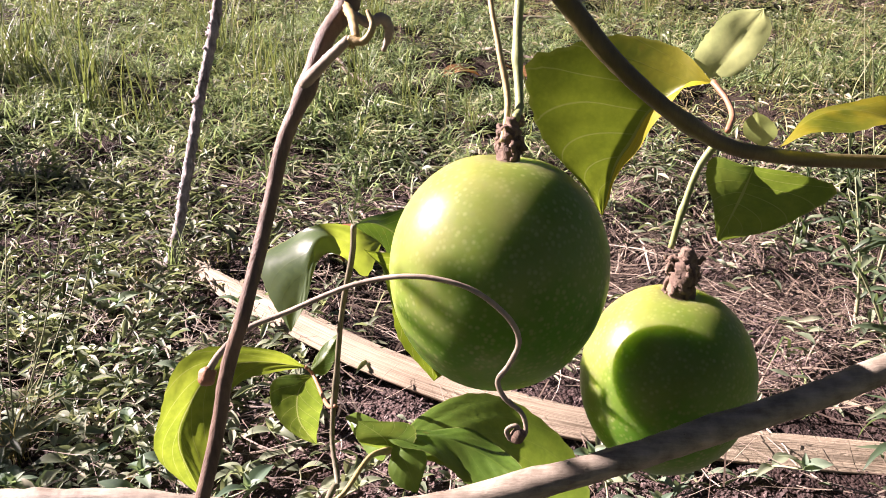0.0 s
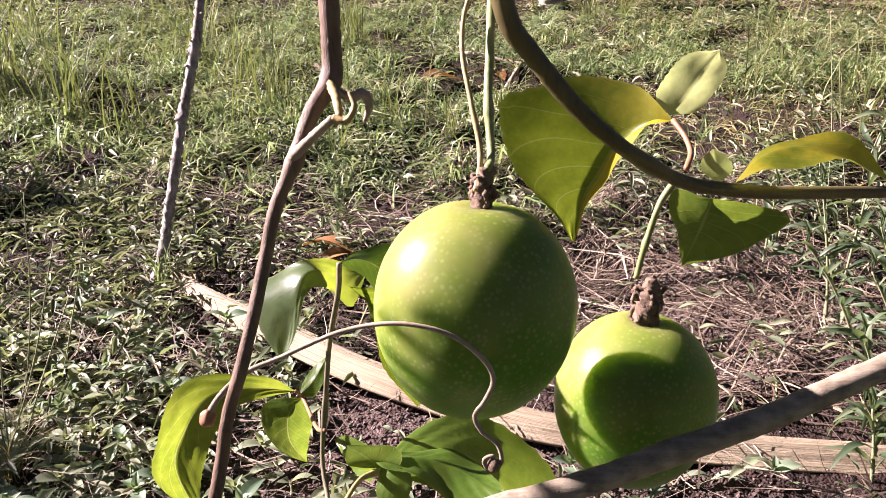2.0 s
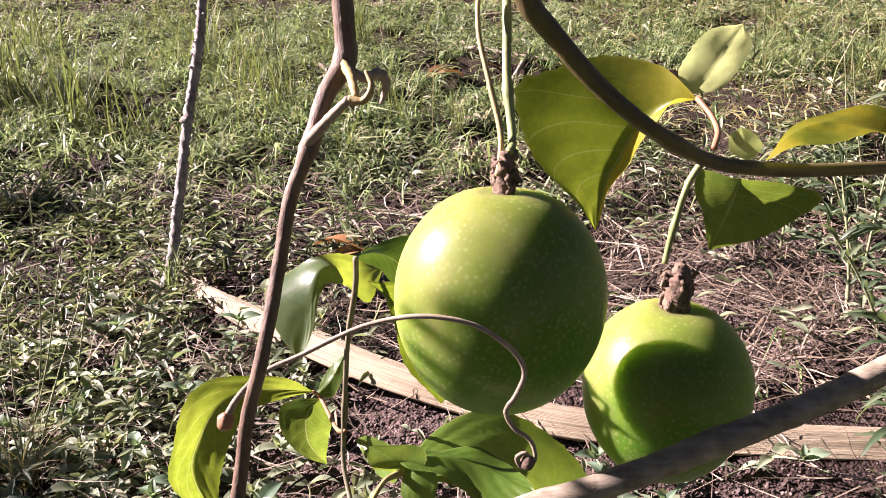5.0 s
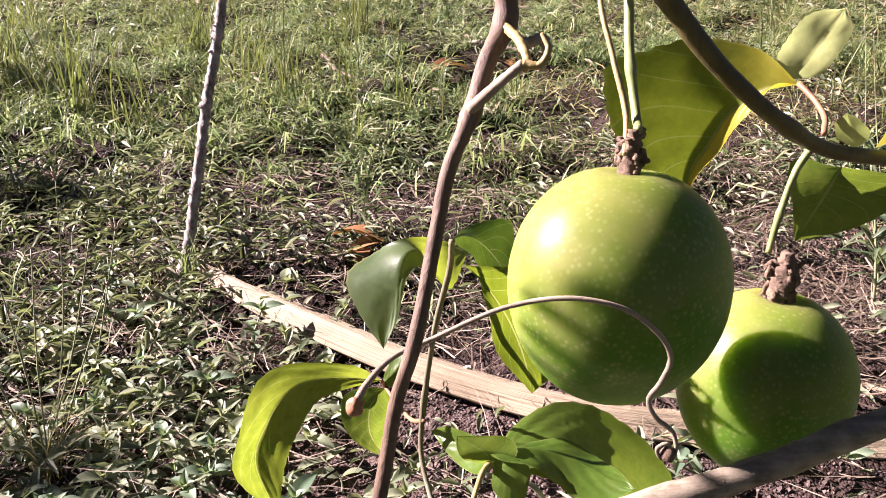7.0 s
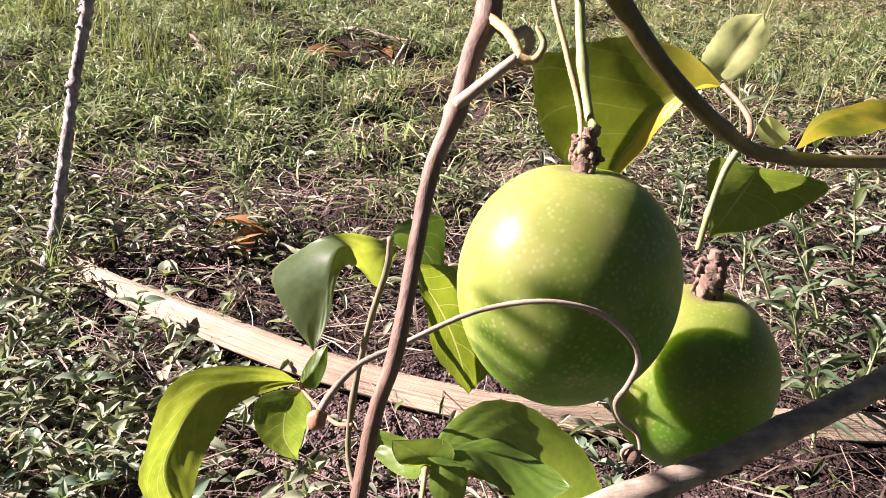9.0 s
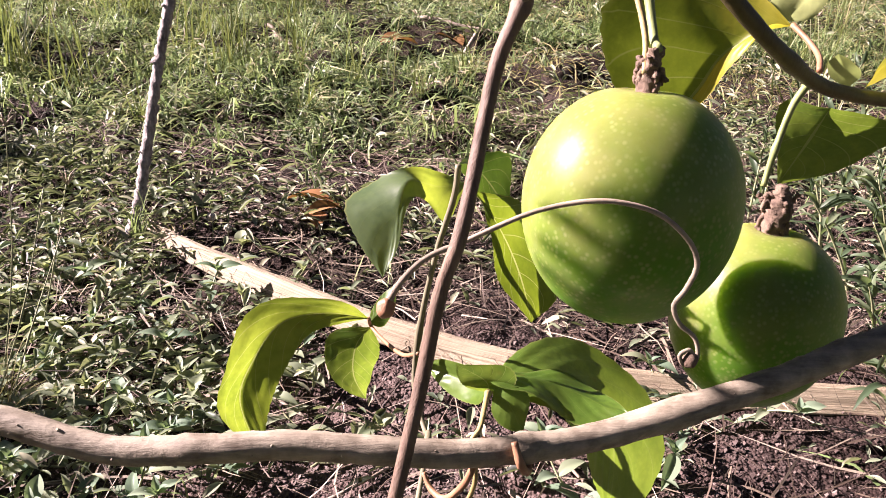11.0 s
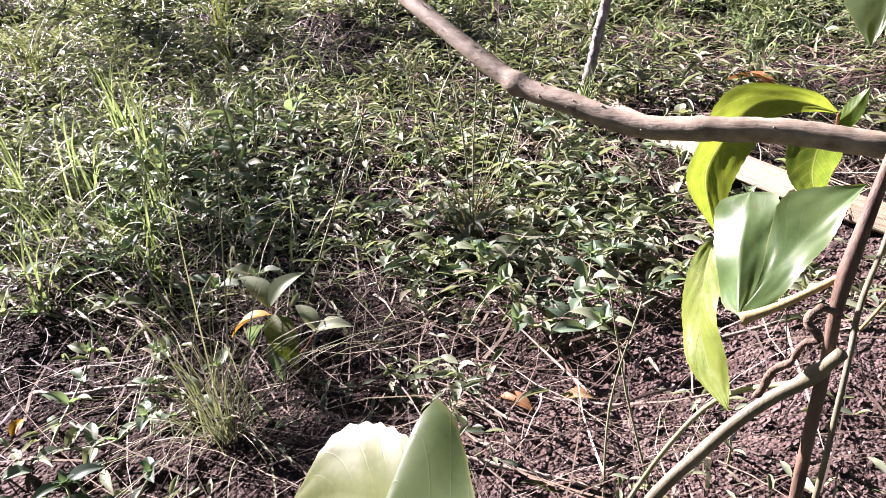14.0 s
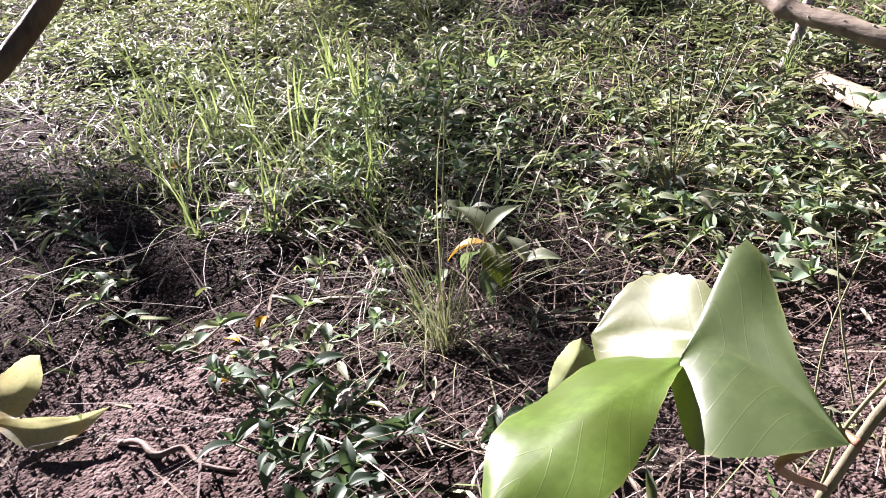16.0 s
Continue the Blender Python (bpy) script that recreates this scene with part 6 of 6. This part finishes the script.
# ---- litter ----
for n, (a, b, r) in enumerate((((-0.247, 0.665), (-0.125, 0.545), 0.0022), ((-0.215, 0.60), (-0.150, 0.545), 0.0024), ((-0.18, 1.07), (-0.10, 0.95), 0.0022), ((-0.51, 0.03), (-0.43, 0.05), 0.0022), ((-0.35, 0.30), (-0.20, 0.285), 0.0016), ((-0.36, 0.335), (-0.22, 0.27), 0.0014), ((-0.30, 0.235), (-0.15, 0.245), 0.0018), ((-0.28, 0.46), (-0.18, 0.33), 0.0015), ((-0.335, 0.50), (-0.20, 0.355), 0.0014), ((-0.16, 0.385), (-0.02, 0.50), 0.0015), ((0.02, 0.47), (0.10, 0.46), 0.0030), ((0.05, 0.52), (0.10, 0.39), 0.0014), ((0.03, 0.44), (0.08, 0.35), 0.0022), ((0.30, 0.86), (0.42, 0.74), 0.0018)) + (((0.20, 0.95), (0.40, 0.98), 0.0018), ((0.25, 0.72), (0.36, 0.70), 0.0014), ((0.26, 0.80), (0.42, 0.86), 0.0016), ((-0.45, 0.62), (-0.26, 0.56), 0.0018), ((-0.56, 0.21), (-0.43, 0.26), 0.0018), ((-0.50, 0.28), (-0.62, 0.33), 0.0016), ((-0.33, 0.17), (-0.29, 0.10), 0.0022), ((-0.39, 0.055), (-0.33, 0.15), 0.0016), ((-0.25, 0.20), (-0.19, 0.12), 0.0018), ((-0.26, 0.15), (-0.18, 0.20), 0.0022), ((-0.47, 0.33), (-0.36, 0.24), 0.0013), ((-0.50, 0.35), (-0.38, 0.20), 0.0013), ((-0.371, 2.12), (-0.231, 1.89), 0.006), ((0.111, 1.96), (0.305, 2.43), 0.005), ((-0.012, 1.59), (0.119, 1.306), 0.0026), ((-0.075, 1.363), (0.091, 1.299), 0.0028), ((0.0, 2.2), (0.22, 2.05), 0.005))):
    twig(a, b, r, n, "pale dry twig lying on the soil" if n < 2 else "thin dry twig lying on the soil")
for n, (x, y, size, h, mesh, label) in enumerate(((-0.110, 0.885, 0.075, 2.8, DEAD_OVAL, "curled orange-brown dead leaf"), (-0.135, 0.835, 0.06, 1.9, DEAD_OVAL, "curled orange-brown dead leaf"), (-0.150, 0.865, 0.045, 0.5, DEAD_OVAL, "curled orange-brown dead leaf"), (-0.257, 0.495, 0.016, 0.5, GOLD_OVAL, "small golden leaf fallen on the soil"), (-0.245, 0.50, 0.012, 2.0, GOLD_OVAL, "small golden leaf fallen on the soil"), (-0.36, 0.53, 0.016, 1.0, GOLD_OVAL, "small golden leaf fallen on the soil"), (-0.53, 0.165, 0.018, 2.0, GOLD_OVAL, "small golden leaf fallen on the soil"), (-0.545, 0.145, 0.022, 0.2, GOLD_OVAL, "yellowed leaf fallen among weeds"), (-0.50, 0.095, 0.014, 1.2, GOLD_OVAL, "small golden leaf fallen on the soil"), (-0.215, 0.30, 0.030, 2.9, DEAD_OVAL, "brown dead leaf on the soil"), (-0.20, 0.315, 0.024, 0.3, DEAD_OVAL, "brown dead leaf on the soil"), (-0.08, 1.92, 0.11, 0.6, DEAD_OVAL, "large brown dead leaf in the grass"), (0.12, 2.02, 0.12, 2.2, DEAD_OVAL, "large brown dead leaf in the grass"), (-0.05, 2.05, 0.08, 1.0, DEAD_OVAL, "large brown dead leaf in the grass"), (-0.85, 0.33, 0.03, 0.7, GOLD_OVAL, "yellowed leaf fallen among weeds"))):
    fallen(x, y, size, h, n, mesh, label)

def pale_head(x, y, size, seed):
    """A small dried flower head, a cluster of pale scales."""
    rnd = random.Random(seed)
    z = float(ground_z(x, y))
    ob = thing("dried_flower", "small pale cream dried flower head among the weeds", "flower", (x, y, z), "pale dried flowers")
    part("stem", tube(bmesh.new(), [(0, 0, -0.003), (0.001, 0.001, 0.012), (0.0, 0.002, 0.022)], [0.0008, 0.0007, 0.0006], 6, 4, 0.05, (), 1), GREEN_STEM, ob)
    bm = bmesh.new()
    for _ in range(13):
        way = Vector((rnd.gauss(0, 1), rnd.gauss(0, 1), rnd.gauss(0.4, 0.8))).normalized()
        bmesh.ops.create_icosphere(bm, subdivisions=1, radius=size * rnd.uniform(0.3, 0.5), matrix=Matrix.Translation(Vector((0, 0.002, 0.024)) + way * size * 0.6) @ Matrix.Diagonal((1.0, 0.8, 1.2, 1)))
    part("flower", bm, CLODDY, ob, "cluster of pale papery scales")


for n, (x, y, size) in enumerate(((-0.251, 0.847, 0.006), (-0.230, 0.825, 0.005), (-0.019, 0.623, 0.0045), (-0.397, 0.117, 0.006), (-0.624, 0.732, 0.006), (-0.335, 0.317, 0.004), (-0.095, 0.287, 0.004))):
    pale_head(x, y, size, n)

lying = thing("fallen_leaf", "large folded pale yellow leaf fallen on the soil", "leaf", (0, 0, 0), "fallen leaves")
vine_leaf(lying, LIMP_LEAF, "raised half of the folded blade", ((-0.5990, -0.0050, 0.0120), (-0.6090, 0.0230, 0.0140), (-0.6080, 0.0430, 0.0300), (-0.6210, 0.0070, 0.0200), (-0.6070, 0.0310, 0.0350), (-0.5850, 0.0050, 0.0100), (-0.6040, 0.0350, 0.0120)), seed=30)
vine_leaf(lying, LIMP_LEAF, "half of the folded blade lying flat", ((-0.6010, -0.0060, 0.0120), (-0.5570, 0.0100, 0.0120), (-0.5290, 0.0400, 0.0180), (-0.5700, 0.0040, 0.0200), (-0.5480, 0.0180, 0.0180), (-0.5600, -0.0060, 0.0080), (-0.5360, 0.0110, 0.0080)), seed=31)


# ---- an unseen tree added towards the sun, to throw patches of shade on the weeds ----
def shade_tree():
    r = np.random.default_rng(77)
    foot = Vector((-3.42, 1.60, float(ground_z(-3.42, 1.60)) - 0.04))
    ob = thing("added_shade_tree", "unseen slender tree added to shade patches of weeds", "tree", foot)
    part("trunk", tube(bmesh.new(), [(0, 0, 0), (0.02, -0.01, 0.5), (-0.01, 0.02, 1.0), (0.0, 0.0, 1.48), (0.03, 0.01, 1.75)], [0.026, 0.021, 0.018, 0.013, 0.006], 10, 8, 0.06, (), 2), STICK, ob, "thin grey trunk")
    spots = []
    for gx, gy, sx, sy, count in ((-0.84, 0.92, 0.26, 0.06, 30), (-0.64, 1.10, 0.26, 0.07, 90), (-0.84, 1.74, 0.30, 0.11, 120), (-0.42, 0.355, 0.15, 0.06, 28), (-0.28, 0.225, 0.09, 0.03, 14), (-0.42, 0.50, 0.10, 0.03, 10), (-0.80, 0.19, 0.15, 0.07, 60), (-0.66, 0.00, 0.10, 0.06, 30)):
        hub = Vector((gx, gy, 0)) + SUN * 3.2 - foot
        start = Vector((0, 0, min(1.45, max(0.9, hub.z - 0.25))))
        limb = part("limb", tube(bmesh.new(), [start, start.lerp(hub, 0.5) + Vector((0, 0, 0.05)), hub], [0.010, 0.007, 0.003], 7, 6, 0.06, (), 3), STICK, ob)
        for k in range(4):
            tip = hub + Vector((r.normal(0, sx * 0.5), r.normal(0, sy * 0.5), r.normal(0, 0.08)))
            part("twig", tube(bmesh.new(), [start.lerp(hub, 0.7), start.lerp(tip, 0.85), tip], [0.004, 0.003, 0.0015], 5, 4, 0.06, (), k), STICK, limb)
        a, q = r.random(count) * 6.283, np.sqrt(r.random(count))
        g = np.stack([gx + sx * q * np.cos(a), gy + sy * q * np.sin(a), 0 * a], 1)
        spots.append(g + np.array(SUN)[None] * (3.2 + r.normal(0, 0.10, count))[:, None] - np.array(foot)[None])
    pos = np.concatenate(spots)
    n = len(pos)
    crown = leaf_cloud("crown", pos, r.random(n) * 6.283, r.normal(-0.2, 0.5, n), r.normal(0, 0.6, n), 0.045 + 0.03 * r.random(n), 0.9 + 0.4 * r.random(n), WEED, "loose crown of small green leaves", "")
    crown.parent = ob


shade_tree()
